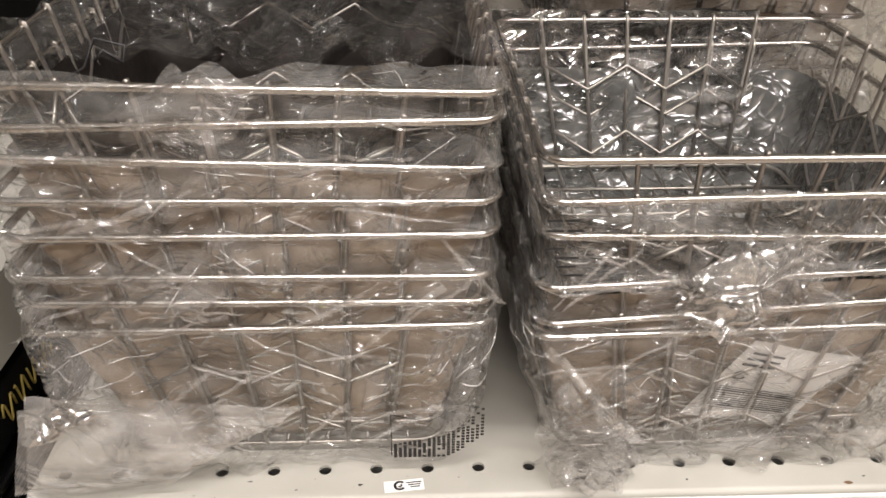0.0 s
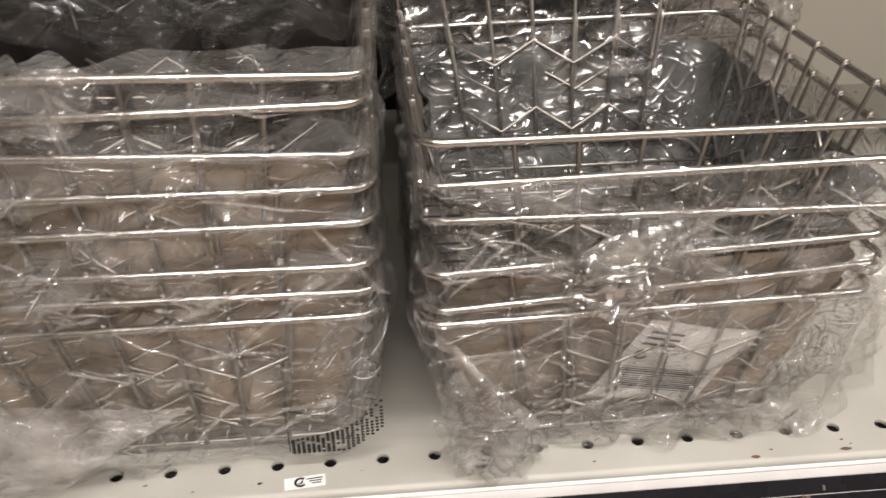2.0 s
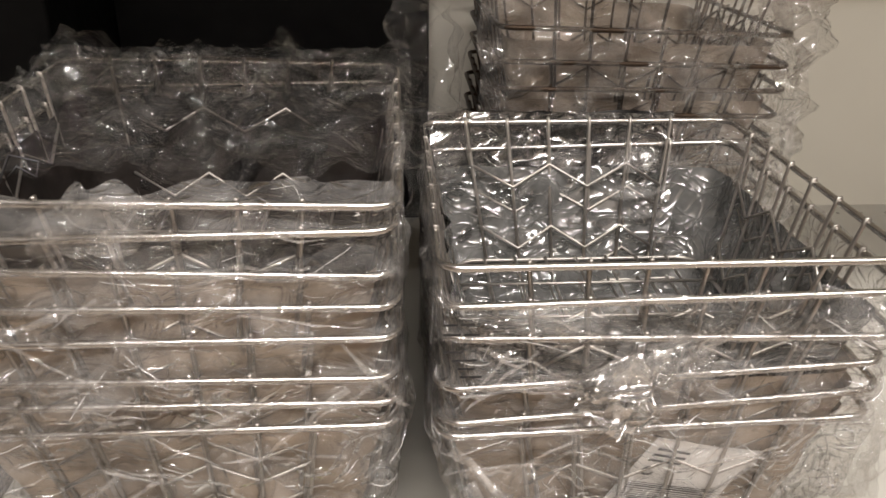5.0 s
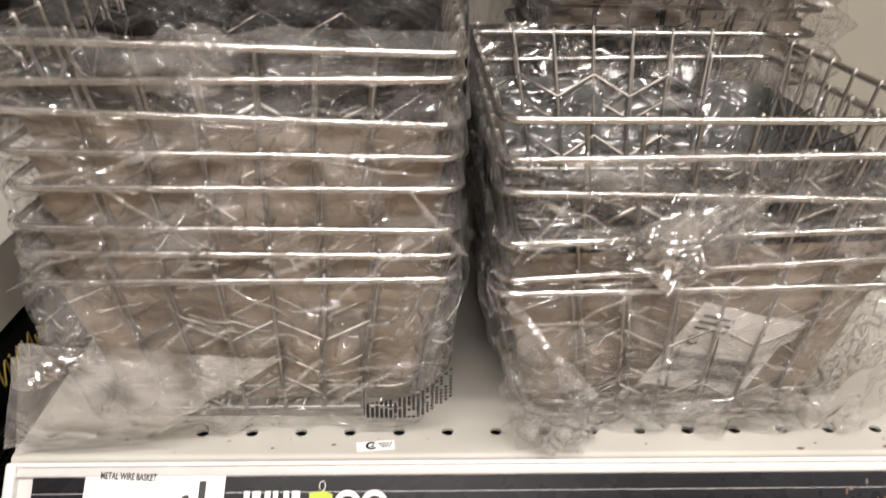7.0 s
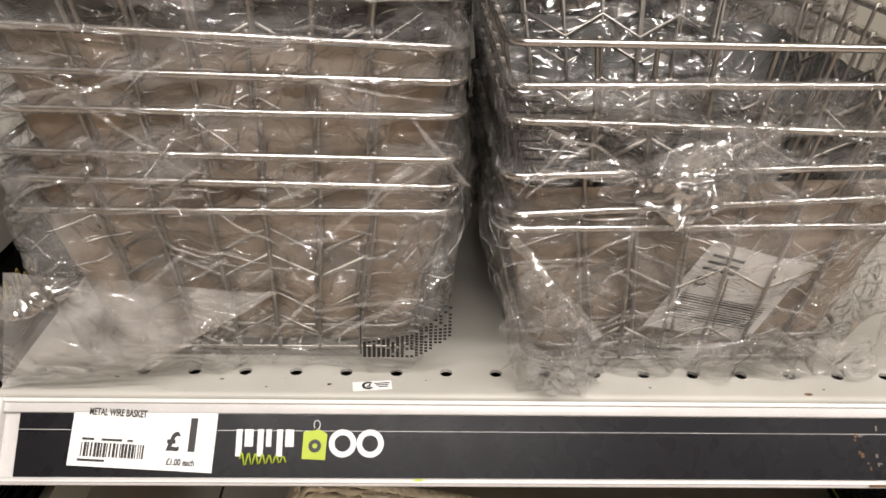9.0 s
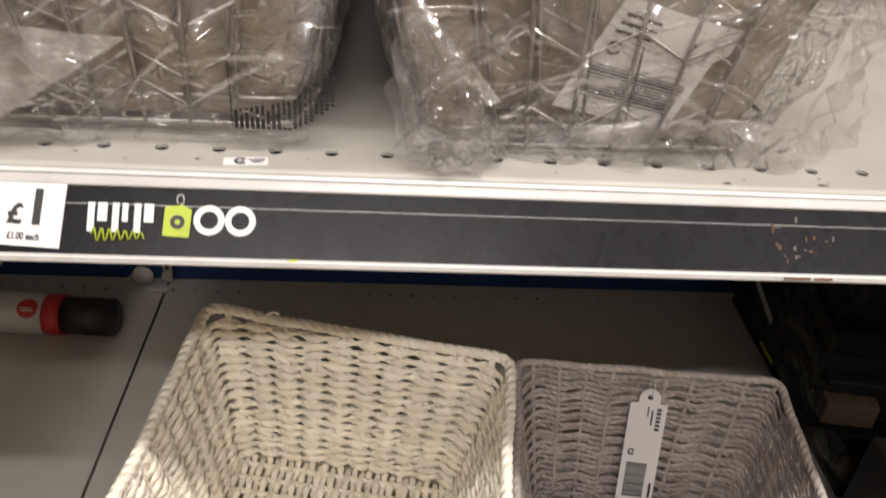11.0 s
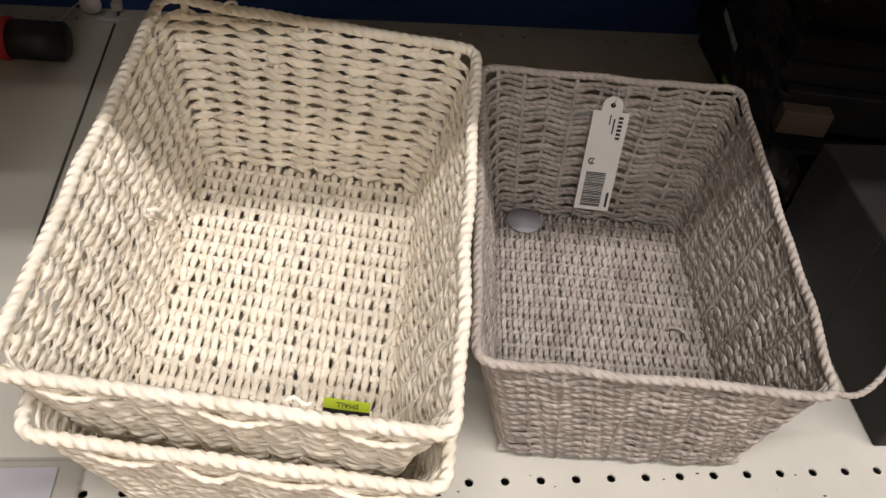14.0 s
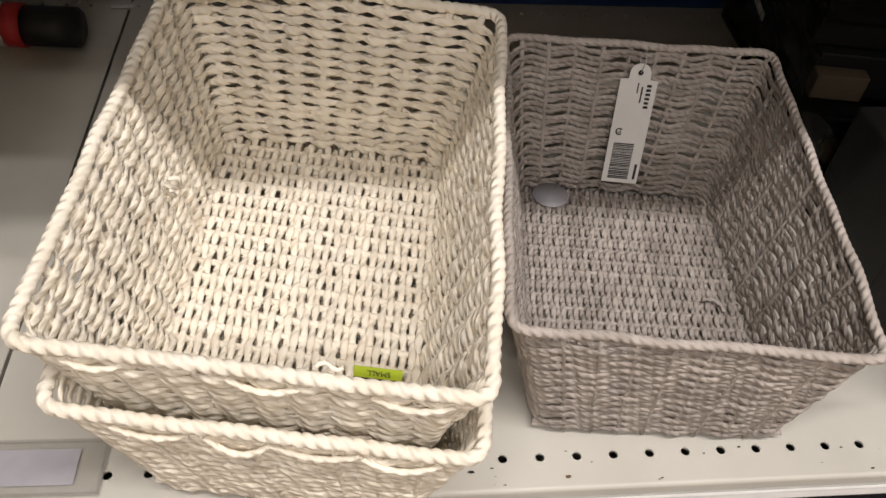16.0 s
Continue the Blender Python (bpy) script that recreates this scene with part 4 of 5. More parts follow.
for k in range(24):
    bm.faces.new((hub, rim_v[k], rim_v[(k + 1) % 24]))
part("round_label", bm, M_RED, can, "round red label")
for k in range(2):
    part("label_bar", box_bm(-0.020, -0.008, -0.0162, -0.0155, 0.0185 - 0.003 * k, 0.0195 - 0.003 * k), M_WHITE, can, smooth=False)
part("cap", disc_bm((0.042, 0, 0), 0.0198, 0.056, "X", 40, 0.003), M_CAP, can, "ribbed black cap")

discs = thing("round_seal", "white round sticker lying in the grey basket", "sticker", at=pose(0.160, 0.119, -0.3890, 0, 0, 0))
part("disc", disc_bm((0, 0, 0), 0.0155, 0.0012, "Z", 36, 0.0004), M_LILAC, discs)


def pack_stack():
    rnd = random.Random(5)
    z, k = -0.4015, 0
    while z < -0.08:
        h = (0.030, 0.036, 0.034, 0.040, 0.026, 0.024, 0.028, 0.03, 0.026, 0.03, 0.03)[k]
        turn = -2 + rnd.uniform(-1, 1) if z < -0.34 else -9 + rnd.uniform(-1.5, 1.5)
        pack = thing("framed_pack", "black flat pack wrapped in clear film, stacked", "box", "stacked black packs", at=pose(0.545 - 0.012 * min(k, 3) + rnd.uniform(-0.004, 0.004), 0.285 + rnd.uniform(-0.01, 0.01), z, 0, 0, turn))
        part("box", box_bm(-0.125, 0.125, -0.150, 0.150, 0.0005, h - 0.001, bevel=0.002), M_PACK, pack)
        if k in (1, 3):
            part("end_board", box_bm(-0.127, -0.085, -0.165, -0.1505, 0.006, h - 0.012, bevel=0.001), M_WOOD_SHADED, pack, "pale wooden end, darkened for shade")
        else:
            part("edge_mark", box_bm(-0.1264, -0.1252, 0.02 - 0.02 * (k % 3), 0.055, h * 0.4, h * 0.62), M_STEEL if k % 3 else M_LIME, pack, smooth=False)
        film = bmesh.new()
        crumple(film, [(-0.128, -0.16, 0.001), (-0.128, 0.155, 0.001), (-0.128, 0.155, h), (-0.128, -0.16, h)], 60, 8, 0.0014, 60 + k)
        part("film_wrap", film, M_FILM_WRAP, pack, "clear film wrap")
        z += h
        k += 1


pack_stack()

# swing tag in the grey basket
A, B = Vector((0.2205, 0.150, -0.281)), Vector((0.2175, 0.123, -0.380))
down = (B - A).normalized()
side = Vector((1, -0.13, 0.12)).normalized()
side = (side - down * side.dot(down)).normalized()
face = side.cross(-down).normalized()
TAG = Matrix(((side.x, -down.x, face.x, A.x), (side.y, -down.y, face.y, A.y - 0.004), (side.z, -down.z, face.z, A.z), (0, 0, 0, 1)))
tag = thing("swing_tag", "white swing tag with barcode hanging in the grey basket", "tag", at=TAG)
bm = bmesh.new()
outline = [(-0.015, -0.098), (0.015, -0.098), (0.015, -0.007), (0.0085, -0.0065)]
outline += [(0.0085 * math.cos(radians(a)), -0.002 + 0.0085 * math.sin(radians(a))) for a in range(0, 181, 15)]
outline += [(-0.0085, -0.0065), (-0.015, -0.007)]
f = bm.faces.new([bm.verts.new((x, y, 0)) for x, y in outline])
got = bmesh.ops.extrude_face_region(bm, geom=[f])
bmesh.ops.translate(bm, vec=(0, 0, 0.0006), verts=[v for v in got["geom"] if isinstance(v, bmesh.types.BMVert)])
part("card", bm, M_WHITE_CARD, tag, smooth=False)
part("eyelet", disc_bm((0, -0.001, 0.0008), 0.0021, 0.0004, "Z", 16), M_BLACK, tag, smooth=False)
y = -0.062
while y > -0.0945:
    w = bars.choice((0.0004, 0.0007, 0.0010))
    part("code_bar", box_bm(-0.0105, 0.0065, y - w, y, 0.0006, 0.0009), M_BLACK, tag, smooth=False)
    y -= w + bars.choice((0.0004, 0.0006, 0.0008))
bm = bmesh.new()
for poly in ring_poly(-0.008, -0.052, 0.002, 0.0032, 40, 320, 16) + ring_poly(-0.008, -0.052, 0.0006, 0.0014, 200, 420, 10):
    bm.faces.new([bm.verts.new((p, q, 0.0009)) for p, q in poly])
part("ring_mark", bm, M_BLACK, tag, smooth=False)
for p0, p1, q0, q1 in (*[(0.0070, 0.0108, -0.0125 - 0.0036 * i, -0.0104 - 0.0036 * i) for i in range(6)], (-0.0005, 0.0005, -0.018, -0.0095), (0.003, 0.0042, -0.026, -0.0125), (0.0105, 0.0125, -0.094, -0.080)):
    part("print_bar", box_bm(p0, p1, q0, q1, 0.0006, 0.0009), M_BLACK, tag, smooth=False)
part("tag_loop", tube_bm([Vector((0, -0.001, 0.001)), Vector((0.002, 0.008, 0.003)), Vector((0.001, 0.018, 0.001)), Vector((-0.002, 0.010, -0.002)), Vector((0, -0.001, -0.001))], 0.0004, 5), M_WHITE_PLASTIC, tag)

# lime and black label in the cream basket
lab = thing("size_label", "lime and black card label reading small", "label", at=pose(0.002, -0.1475, -0.2765, 62, 0, -10))
part("card", box_bm(-0.0125, 0.0125, -0.012, 0.009, 0, 0.0008), M_BLACK, lab, smooth=False)
part("lime_band", box_bm(-0.0125, 0.0125, 0.0035, 0.0095, 0.0008, 0.0012), M_LIME, lab, smooth=False)
ob = text_on("printed_text", "SMALL", 0.0042, pose(0.0065, 0.0078, 0.0014, 0, 0, 180), M_BLACK, lab, 0.0001)
for k in range(3):
    part("white_bar", box_bm(-0.002, 0.009, -0.004 - 0.003 * k, -0.0025 - 0.003 * k, 0.0008, 0.0012), M_WHITE, lab, smooth=False)

# loose cord at the grey basket's corner
pts = []
for k in range(26):
    u = k / 25
    pts.append(Vector((0.298 + 0.085 * u, -0.128 + 0.06 * u * u, -0.292 - 0.018 * math.sin(u * 3.1) + 0.012 * u)))
single("cord", tube_bm(pts, 0.0021, 8, swell=lambda s, t: 1 + 0.14 * math.sin(s * 900 + t * 2)), M_GREY, "loose grey paper rope cord tied to the grey basket", "cord")
pts = [Vector((0.262 + 0.010 * math.cos(a) * (1 + 0.2 * a), -0.016 + 0.013 * math.sin(a), -0.3905 + 0.004 * math.sin(a * 0.7))) for a in [0.2 + k * 0.22 for k in range(9)]]
single("loose_end", tube_bm(pts, 0.0014, 8, swell=lambda s, t: 1 + 0.14 * math.sin(s * 900 + t * 2)), M_GREY, "loose curled rope end on the grey basket floor", "rope end")
pts = [Vector((-0.112 + 0.006 * math.sin(k), -0.035 + 0.0024 * k, -0.235 - 0.004 * k + 0.003 * math.sin(k * 2))) for k in range(7)]
single("frayed_end", tube_bm(pts, 0.0015, 8), M_CREAM, "frayed cream rope end inside the cream basket", "rope end")

for fx, fy, fz, fs in ((-0.028, -0.163, -0.2385, 1.0), (-0.075, 0.146, -0.206, -1.0)):
    pts = [Vector((fx + fs * 0.0022 * k, fy + 0.0012 * math.sin(k), fz + 0.0016 * math.sin(k * 0.9))) for k in range(7)]
    single("frayed_end", tube_bm(pts, 0.0012, 7, swell=lambda s, t: 1 + 0.25 * math.sin(s * 700 + t)), M_CREAM, "frayed cream rope end at the basket rim", "rope end")

# white round tag with a wire by the upright
hang = thing("security_tag", "small white round tag with a wire on the shelf", "tag", at=pose(-0.272, 0.446, -0.3865, 0, 0, 0))
part("disc", disc_bm((0, 0, 0), 0.0115, 0.006, "Y", 28, 0.0012), M_WHITE_PLASTIC, hang)
part("wire", tube_bm([Vector((-0.010, 0, 0.002)), Vector((-0.020, -0.006, -0.004)), Vector((-0.030, -0.012, -0.013)), Vector((-0.036, -0.016, -0.0145))], 0.0007, 6), M_WHITE_PLASTIC, hang)
part("clip", box_bm(0.006, 0.03, -0.012, -0.006, -0.0145, -0.0125, bevel=0.0006), M_WHITE_PLASTIC, hang)

# clear ticket holder on the base shelf
hold = thing("ticket_holder", "empty clear plastic ticket holder on the shelf edge", "ticket holder", at=pose(-0.20, -0.121, -0.4015, 0, 0, -1))
part("sheet", box_bm(-0.045, 0.035, -0.0165, 0.022, 0.0005, 0.0016, bevel=0.0004), M_CLEAR, hold, smooth=False)
part("insert", box_bm(-0.043, 0.018, -0.009, 0.016, 0.0018, 0.0022), M_LILAC, hold, "pale blank insert", smooth=False)
for y0 in (-0.0165, 0.0205):
    part("ridge", box_bm(-0.045, 0.035, y0, y0 + 0.002, 0.0018, 0.0034, bevel=0.0004), M_CLEAR, hold, smooth=False)
part("ridge", box_bm(0.033, 0.035, -0.014, 0.020, 0.0018, 0.0034, bevel=0.0004), M_CLEAR, hold, smooth=False)

# neighbouring bay: dark trays and a black pack
tray = thing("tray", "shallow black tray in a nested stack", "tray", "nested black trays", at=pose(-0.345, 0.06, -0.1235))
bm = bmesh.new()
rings = []
for w, d, z in ((0.15, 0.18, 0.0), (0.168, 0.198, 0.012), (0.172, 0.202, 0.0125), (0.172, 0.202, 0.011), (0.166, 0.196, 0.0105), (0.148, 0.178, -0.0015)):
    rings.append([bm.verts.new(p + Vector((0, 0, z + 0.0015))) for p in round_rect(w, d, 0.012)])
for r0, r1 in zip(rings, rings[1:]):
    for i in range(len(r0)):
        j = (i + 1) % len(r0)
        bm.faces.new((r0[i], r0[j], r1[j], r1[i]))
bm.faces.new(rings[0])
bm.faces.new(rings[-1])
part("pan", bm, M_PACK, tray, smooth=False)
for k in range(1, 19):
    copy_thing(tray, pose(-0.345 + jig.uniform(-0.002, 0.002), 0.06 + jig.uniform(-0.002, 0.002), -0.1235 + 0.0056 * k, 0, 0, jig.uniform(-0.6, 0.6)))
pk = thing("black_pack", "black pack with gold script lying on trays", "box", at=pose(-0.355, 0.08, -0.0075))
part("box", box_bm(-0.09, 0.09, -0.085, 0.10, 0, 0.036, bevel=0.003), M_PACK, pk)
for j in range(4):
    pts = [Vector((0.0908, -0.05 + 0.016 * j + 0.0011 * k, 0.018 + 0.007 * math.sin(k * 0.75 + j))) for k in range(14)]
    part("gold_stroke", tube_bm(pts, 0.0007, 5), M_GOLD, pk)

# dark carton that closes the base shelf's end
ct = thing("carton", "large black carton standing on the base shelf", "box", at=pose(0.392, -0.105, -0.4015))
part("box", box_bm(0, 0.25, 0, 0.215, 0, 0.115, bevel=0.003), M_CARTON, ct)
part("flap_seam", box_bm(-0.0006, 0.0002, 0.105, 0.1062, 0.004, 0.111), M_HOLE, ct, smooth=False)
# black boxes added at the back, which put the dark there into colour
ct = thing("carton", "thin black sheet added to darken the back of the shelf", "box", at=pose(-0.236, 0.445, 0.0008))
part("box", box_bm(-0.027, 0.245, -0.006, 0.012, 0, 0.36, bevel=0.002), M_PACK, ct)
ct = thing("carton", "black box added to darken the back of the neighbouring bay", "box", at=pose(-0.70, 0.30, 0.0788))
part("box", box_bm(0, 0.436, 0, 0.15, 0, 0.27, bevel=0.003), M_PACK, ct)


# ---------------------------------------------------------------- packing: paper and film round the wire baskets
for k, ob in enumerate(right_stack[:3]):
    lining(ob.matrix_basis.copy(), 100 + k, M_PAPER, "creased packing lining, tan or darkened for shade, inside a wire basket", high=(0.96, 0.96, 0.9)[k])
# crumpled film with a dark opaque body that carries the stack's inner shade
lining(right_stack[3].matrix_basis.copy(), 109, M_FILM_DARKENED, "grey crumpled film, darkened for shade, lining a basket below the bare one", high=1.07, name="inner_film", crush=0.6, inset=0.0044)
# uppermost lining is near black: the basket's inner shade as colour
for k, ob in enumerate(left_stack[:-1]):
    lining(ob.matrix_basis.copy(), 120 + k, M_PAPER if k < 6 else M_LINING_SHADE, "creased packing lining, tan or darkened for shade, inside a wire basket")

for k in (1, 3, 5, 7):
    lining(back_stack[k], 140 + k, M_PAPER, "creased tan packing paper inside a bronze wire basket", high=0.9)

bag_r = film_bag("clear crinkled plastic bag round the shorter basket stack", RIGHT_RIMS[:5], 0.0935, -0.010, 0.156, 31, M_FILM)
bag_l = film_bag("clear crinkled plastic bag round the taller basket stack", LEFT_RIMS, -0.1205, -0.010, 0.203, 47, M_FILM)

# film over the top of the taller stack, and the bunch standing between the stacks
film_sheet("top_sheet", "crumpled clear film over the top basket", [(-0.222, 0.020, 0.200), (-0.016, 0.020, 0.198), (-0.012, 0.20, 0.214), (-0.226, 0.20, 0.216)], 110, 100, 0.003, 61, M_FILM_VEIL, bulge=0.006, bag=bag_l)
# tinted sheet added to put shade over the back wall and rims behind it
film_sheet("top_panel", "grey-tinted film sheet added to dim the inside of the top basket", [(-0.214, 0.181, 0.115), (-0.028, 0.181, 0.115), (-0.020, 0.186, 0.216), (-0.226, 0.186, 0.218)], 80, 50, 0.001, 161, M_FILM_DIMMER, bulge=0.002, steep=0.4, bag=bag_l)
film_sheet("gathered_end", "gathered clear film standing between two stacks", [(-0.022, 0.02, 0.17), (0.006, 0.12, 0.15), (0.016, 0.14, 0.262), (-0.022, 0.10, 0.262)], 50, 60, 0.006, 62, M_FILM_VEIL, bulge=0.012, steep=0.6, bag=bag_l)
film_sheet("x", "glinting crumpled clear film behind the bare basket", [(0.004, 0.1770, 0.084), (0.152, 0.1770, 0.084), (0.158, 0.2005, 0.172), (-0.002, 0.2005, 0.174)], 60, 40, 0.001, 63, M_FILM_GLINT, steep=0.35, low=40, high=110)
# near-black backing added so the gaps behind the wires stay in shade
film_sheet("x", "dark crumpled sheet added as shade between front and back baskets", [(0.000, 0.192, 0.010), (0.150, 0.192, 0.010), (0.160, 0.212, 0.170), (-0.006, 0.212, 0.170)], 90, 60, 0.002, 64, M_SHADE_BACKING, steep=0.5, low=30)
# loose tails of the bags
film_sheet("flap", "smooth clear bag flap hanging off the shelf end", [(-0.241, -0.0180, 0.004), (-0.178, -0.0150, 0.005), (-0.112, -0.0178, 0.050), (-0.226, -0.0178, 0.058)], 60, 40, 0.0006, 65, M_FILM_SOFT, bulge=0.006, steep=0.10, bag=bag_l)
film_sheet("fold", "doubled clear bag fold lying across the lowest basket", [(-0.236, -0.017, 0.0015), (-0.172, -0.0135, 0.010), (-0.103, -0.0175, 0.055), (-0.222, -0.0175, 0.064)], 80, 50, 0.0006, 66, M_FILM_FOLD, bulge=0.003, steep=0.10, bag=bag_l)
film_sheet("tail", "twisted clear bag tail by the shelf holes", [(0.004, -0.020, 0.002), (0.050, -0.017, 0.002), (0.034, -0.016, 0.050), (-0.004, -0.0165, 0.083)], 44, 66, 0.004, 67, bulge=0.008, steep=0.9, low=30, loose=True, bag=bag_r)
film_sheet("tail", "bunched clear bag tail on the shelf", [(0.006, -0.018, 0.0015), (0.050, -0.018, 0.0015), (0.056, 0.004, 0.012), (0.002, 0.004, 0.014)], 44, 30, 0.003, 68, bulge=0.006, steep=1.0, low=30, loose=True, bag=bag_r)
film_sheet("skirt", "loose clear bag skirt beside the shorter stack", [(0.182, -0.006, 0.002), (0.250, 0.05, 0.002), (0.226, 0.06, 0.085), (0.197, -0.004, 0.085)], 60, 60, 0.002, 69, M_FILM_THIN, bulge=0.008, steep=0.6, bag=bag_r)
film_sheet("skirt", "loose clear bag foot under the wire basket", [(0.03, -0.004, 0.0015), (0.200, -0.002, 0.0015), (0.188, 0.006, 0.022), (0.05, 0.004, 0.020)], 90, 20, 0.002, 70, bulge=0.004, bag=bag_r)
# the knot where the bag is gathered
film_sheet("knot", "bright gathered knot of clear film", [(0.058, -0.0235, 0.092), (0.086, -0.0235, 0.095), (0.100, -0.0135, 0.134), (0.050, -0.0135, 0.128)], 60, 60, 0.003, 71, M_FILM_KNOT, bulge=0.004, steep=0.5, low=40, high=120, loose=True, bag=bag_r)
film_sheet("knot", "bright gathered knot of clear film", [(0.036, -0.0175, 0.098), (0.112, -0.0175, 0.104), (0.124, -0.0145, 0.136), (0.042, -0.0145, 0.132)], 80, 50, 0.002, 75, M_FILM, bulge=0.003, steep=0.35, low=30, high=90, loose=True, bag=bag_r)
# long folds of doubled film, scattered and milky to put highlight streaks in
fol = random.Random(17)
for bag, x0, x1, top, count in ((bag_r, 0.012, 0.175, 0.150, 30), (bag_l, -0.205, -0.038, 0.195, 34)):
    for k in range(count):
        x, z = fol.uniform(x0, x1), fol.uniform(0.02, top)
        way = radians(fol.choice((8, 24, 38, 142, 156, 172)) + fol.gauss(0, 7))
        half, thick = fol.uniform(0.008, 0.030), fol.uniform(0.0005, 0.0018)
        dx, dz = half * math.cos(way), half * math.sin(way)
        dx = max(x0 - 0.008 - x, min(x1 + 0.008 - x, dx))
        z = max(z, abs(dz) + 0.006)
        y = -0.0158 - fol.uniform(0, 0.001) + (0.0035 if z < 0.05 else 0.0)
        nx, nz = -math.sin(way) * thick, math.cos(way) * thick
        film_sheet("fold", "", [(x - dx - nx * 0.3, y, z - dz - nz * 0.3), (x + dx - nx, y, z + dz - nz), (x + dx + nx, y + 0.0012, z + dz + nz), (x - dx + nx * 0.3, y + 0.0012, z - dz + nz * 0.3)], 24, 5, 0.0008, 200 + k, M_FILM_STREAK, bulge=0.0012, steep=0.25, low=40, bag=bag)
film_sheet("bulge", "creased clear film bulge over the top rims", [(-0.168, -0.0175, 0.178), (-0.110, -0.0175, 0.180), (-0.116, -0.010, 0.207), (-0.148, -0.010, 0.207)], 40, 24, 0.002, 72, M_FILM, bulge=0.006, steep=0.4, low=30, high=80, loose=True, bag=bag_l)
# triangular flap at the taller stack's corner, and the taut folds at the shorter stack's corner
film_sheet("flap", "taut clear film flap at the stack's corner", [(-0.0258, -0.0170, 0.1087), (-0.0159, -0.0130, 0.1040), (-0.0175, -0.012, 0.134), (-0.0451, -0.0175, 0.1396)], 40, 40, 0.0008, 81, M_FILM_VEIL, bulge=0.003, steep=0.3, low=30, loose=True, bag=bag_l)
film_sheet("fold", "bright taut fold", [(-0.0260, -0.0190, 0.1129), (-0.0179, -0.0190, 0.1089), (-0.0442, -0.0195, 0.1406), (-0.0456, -0.0195, 0.1399)], 8, 40, 0.0006, 82, M_FILM_STREAK, bulge=0.001, steep=0.3, low=40, bag=bag_l)
film_sheet("fold", "bright taut fold", [(0.0402, -0.0220, 0.0359), (0.0460, -0.0220, 0.0375), (0.0016, -0.0175, 0.0869), (-0.0016, -0.0175, 0.0840)], 10, 60, 0.0008, 83, M_FILM_STREAK, bulge=0.002, steep=0.4, low=40, bag=bag_r)
film_sheet("fold", "bright taut fold", [(0.0346, -0.0210, 0.0401), (0.0382, -0.0210, 0.0420), (0.0139, -0.0190, 0.0715), (0.0109, -0.0190, 0.0700)], 10, 40, 0.0006, 84, M_FILM_KNOT, bulge=0.001, steep=0.4, low=40, bag=bag_r)
film_sheet("fold", "hazy bag foot fold", [(0.0575, -0.0040, 0.0127), (0.1629, -0.0040, 0.0120), (0.1666, -0.0080, 0.0270), (0.1005, -0.0080, 0.0274)], 90, 16, 0.0015, 85, M_FILM_FOLD, bulge=0.002, steep=0.4, low=30, loose=True, bag=bag_r)
film_sheet("fold", "glinting lilac fold at the bag's corner", [(-0.2241, -0.0210, 0.0415), (-0.2014, -0.0210, 0.0476), (-0.1886, -0.0190, 0.0600), (-0.2208, -0.0190, 0.0574)], 40, 24, 0.0014, 86, M_FILM_KNOT, bulge=0.003, steep=0.6, low=40, high=160, loose=True, bag=bag_l)
# back row
film_sheet("film_sheet", "crumpled clear film over the back row", [(0.035, 0.218, 0.095), (0.245, 0.216, 0.095), (0.255, 0.222, 0.262), (0.03, 0.222, 0.262)], 90, 70, 0.004, 73, M_FILM_STREAK, steep=0.5)
film_sheet("film_sheet", "crumpled clear film over the back row side", [(0.242, 0.216, 0.01), (0.262, 0.34, 0.01), (0.262, 0.34, 0.24), (0.248, 0.216, 0.25)], 50, 80, 0.004, 74, M_FILM, steep=0.9)

# card tag behind the wires of the lowest basket
card = thing("basket_tag", "white card tag with barcode inside the film, behind wires", "tag", at=Matrix.Translation((0.081, 0.0145, 0.003)) @ pose(0, 0, 0, 15, 0, 0))
CA = [Vector((0.0144, 0, 0.0788)), Vector((0.0637, 0, 0.0639)), Vector((0.0486, 0, 0.0097)), Vector((-0.0074, 0, 0.0218))]
part("card", flat_shape([[(p.x, p.z) for p in (CA[3], CA[2], CA[1], CA[0])]], 0.0), M_WHITE_CARD, card, smooth=False)
part("card_back", flat_shape([[(0.038, 0.030), (0.066, 0.052), (0.068, 0.064), (0.050, 0.068)]], -0.001), M_WHITE_CARD, card, smooth=False)


def on_card(s, t):
    p = CA[3].lerp(CA[2], s).lerp(CA[0].lerp(CA[1], s), t)
    return (p.x, p.z)


for k in range(11):
    t = 0.16 + 0.028 * k
    w = bars.choice((0.008, 0.012, 0.017))
    part("code_bar", flat_shape([[on_card(0.08, t), on_card(0.92, t), on_card(0.92, t + w), on_card(0.08, t + w)]], 0.0006), M_BLACK, card, smooth=False)
for k in range(3):
    t = 0.86 - 0.07 * k
    part("text_bar", flat_shape([[on_card(0.08, t), on_card(0.4, t), on_card(0.4, t + 0.028), on_card(0.08, t + 0.028)]], 0.0006), M_BLACK, card, smooth=False)
cx, cz = on_card(0.16, 0.60)
part("ring_mark", flat_shape(ring_poly(cx, cz, 0.0022, 0.0035, 40, 330, 16), 0.0006), M_BLACK, card, smooth=False)
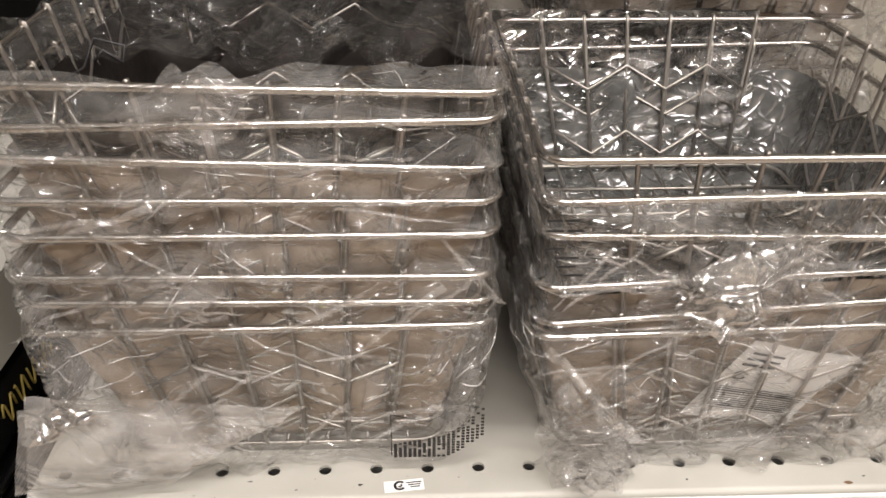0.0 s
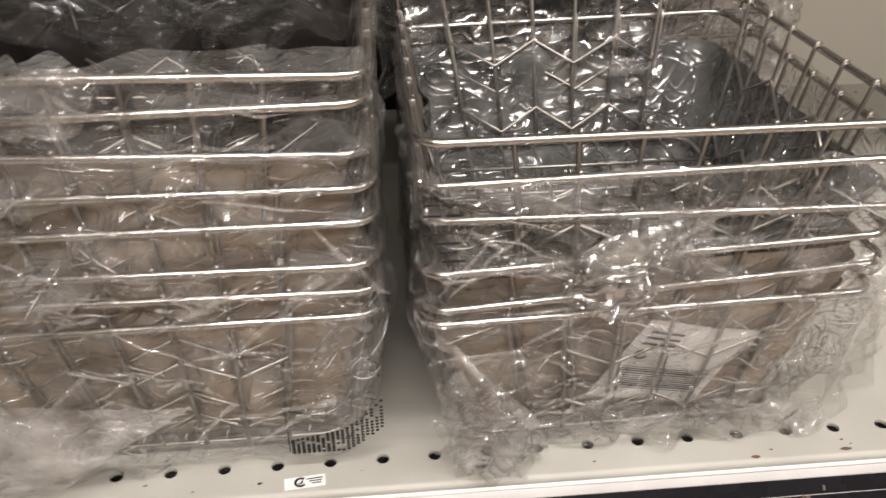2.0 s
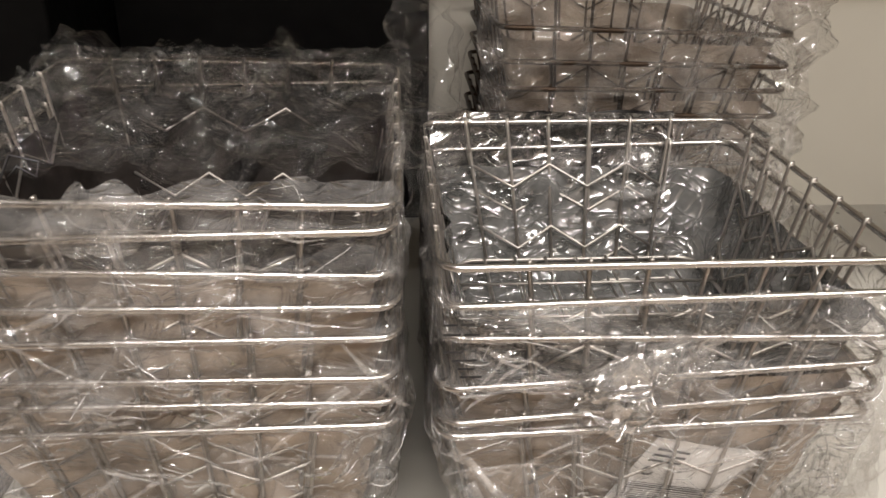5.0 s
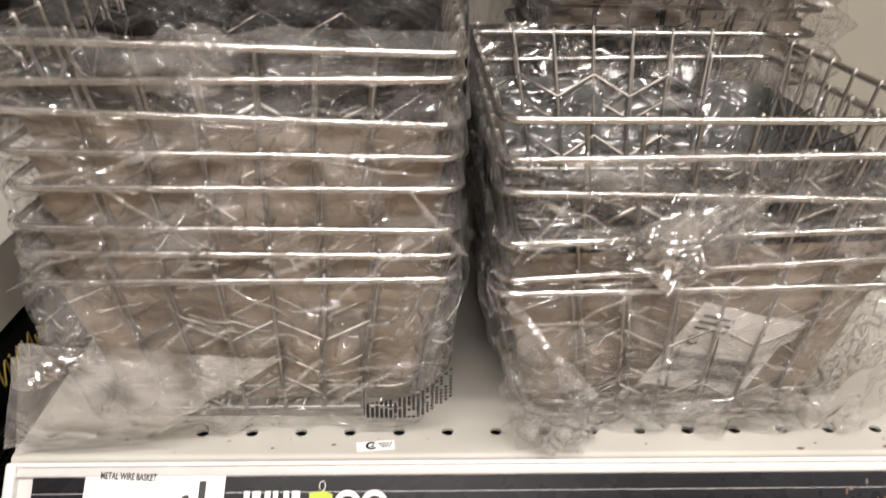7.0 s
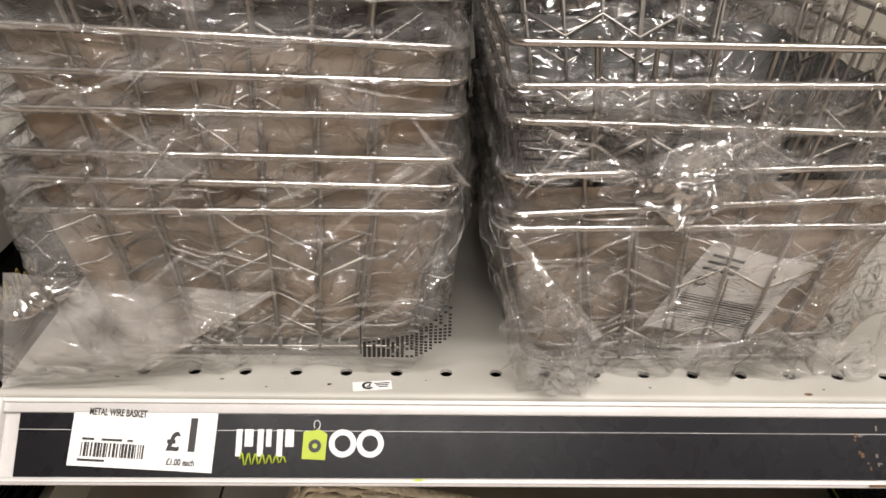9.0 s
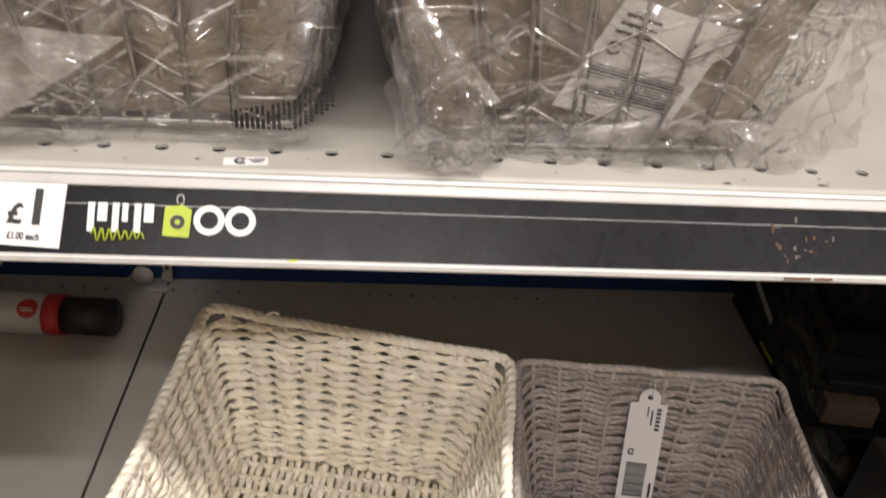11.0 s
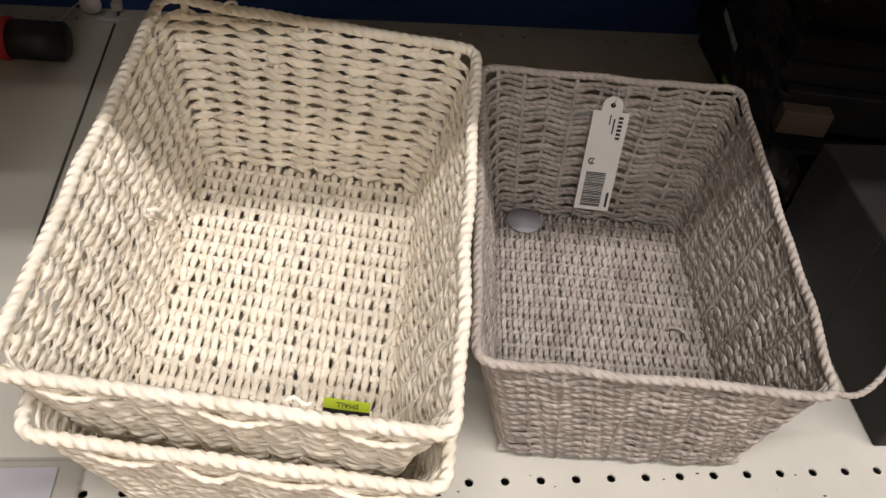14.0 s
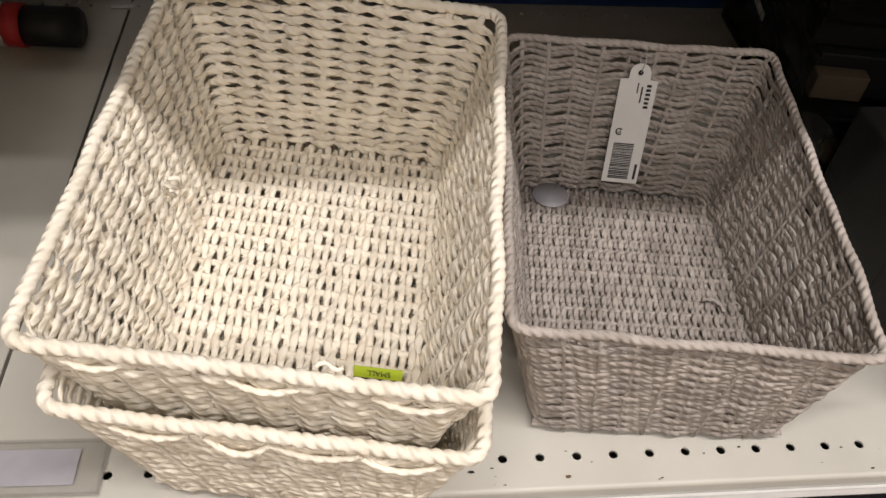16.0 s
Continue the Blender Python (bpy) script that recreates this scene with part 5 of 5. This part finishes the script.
cx, cz = on_card(0.75, 0.80)
part("eyelet", flat_shape(ring_poly(cx, cz, 0.0, 0.0013, 0, 360, 12), 0.0006), M_BLACK, card, smooth=False)

# black safety print on the bag's corner
warn = thing("film_print", "black safety print on the clear bag's lower corner", "print")
rnd = random.Random(12)
for j in range(9):
    for k in range(19):
        u = k / 18
        x = -0.066 + 0.041 * u
        z = 0.0135 + 0.0165 * max(0.0, u - 0.55) ** 1.4 * 2 + 0.0017 * j * (0.55 + 0.6 * u)
        if rnd.random() < 0.85:
            part("text_bar", box_bm(x, x + 0.0015, -0.0062 + 0.006 * max(0, u - 0.6), -0.0059 + 0.006 * max(0, u - 0.6), z, z + 0.0010), M_BLACK, warn, smooth=False)
edge = [Vector((-0.067, -0.006, 0.015)), Vector((-0.067, -0.007, 0.041)), Vector((-0.050, -0.008, 0.037)), Vector((-0.034, -0.007, 0.046)), Vector((-0.026, -0.002, 0.040))]
part("print_line", tube_bm(edge, 0.0003, 5), M_BLACK, warn)

words = thing("film_print", "black printed words on the clear bag below a rim", "print", at=pose(0.0, -0.0155, 0.1405, 88, 0, 0))
text_on("printed_text", "y niños", 0.0042, pose(0.0135, 0, 0, 0, 0, 0), M_BLACK, words, 0.00005)
for x0, x1, z in ((-0.004, 0.003, 0.0), (0.0045, 0.011, 0.0), (-0.004, 0.002, 0.0045), (0.003, 0.009, 0.0045), (-0.004, 0.004, -0.008), (0.000, 0.010, -0.012), (0.002, 0.009, -0.016), (0.003, 0.012, -0.020)):
    part("text_bar", box_bm(x0, x1, z, z + 0.0009, 0, 0.0002), M_BLACK, words, smooth=False)

pts = [Vector(p) for p in ((-0.195, 0.022, 0.176), (-0.192, 0.018, 0.190), (-0.180, 0.016, 0.197), (-0.176, 0.02, 0.207), (-0.165, 0.02, 0.204), (-0.166, 0.018, 0.198), (-0.172, 0.016, 0.2035), (-0.176, 0.016, 0.199))]
single("black_tie", tube_bm(pts, 0.0006, 6), M_BLACK, "thin black tie lying on the film", "tie")
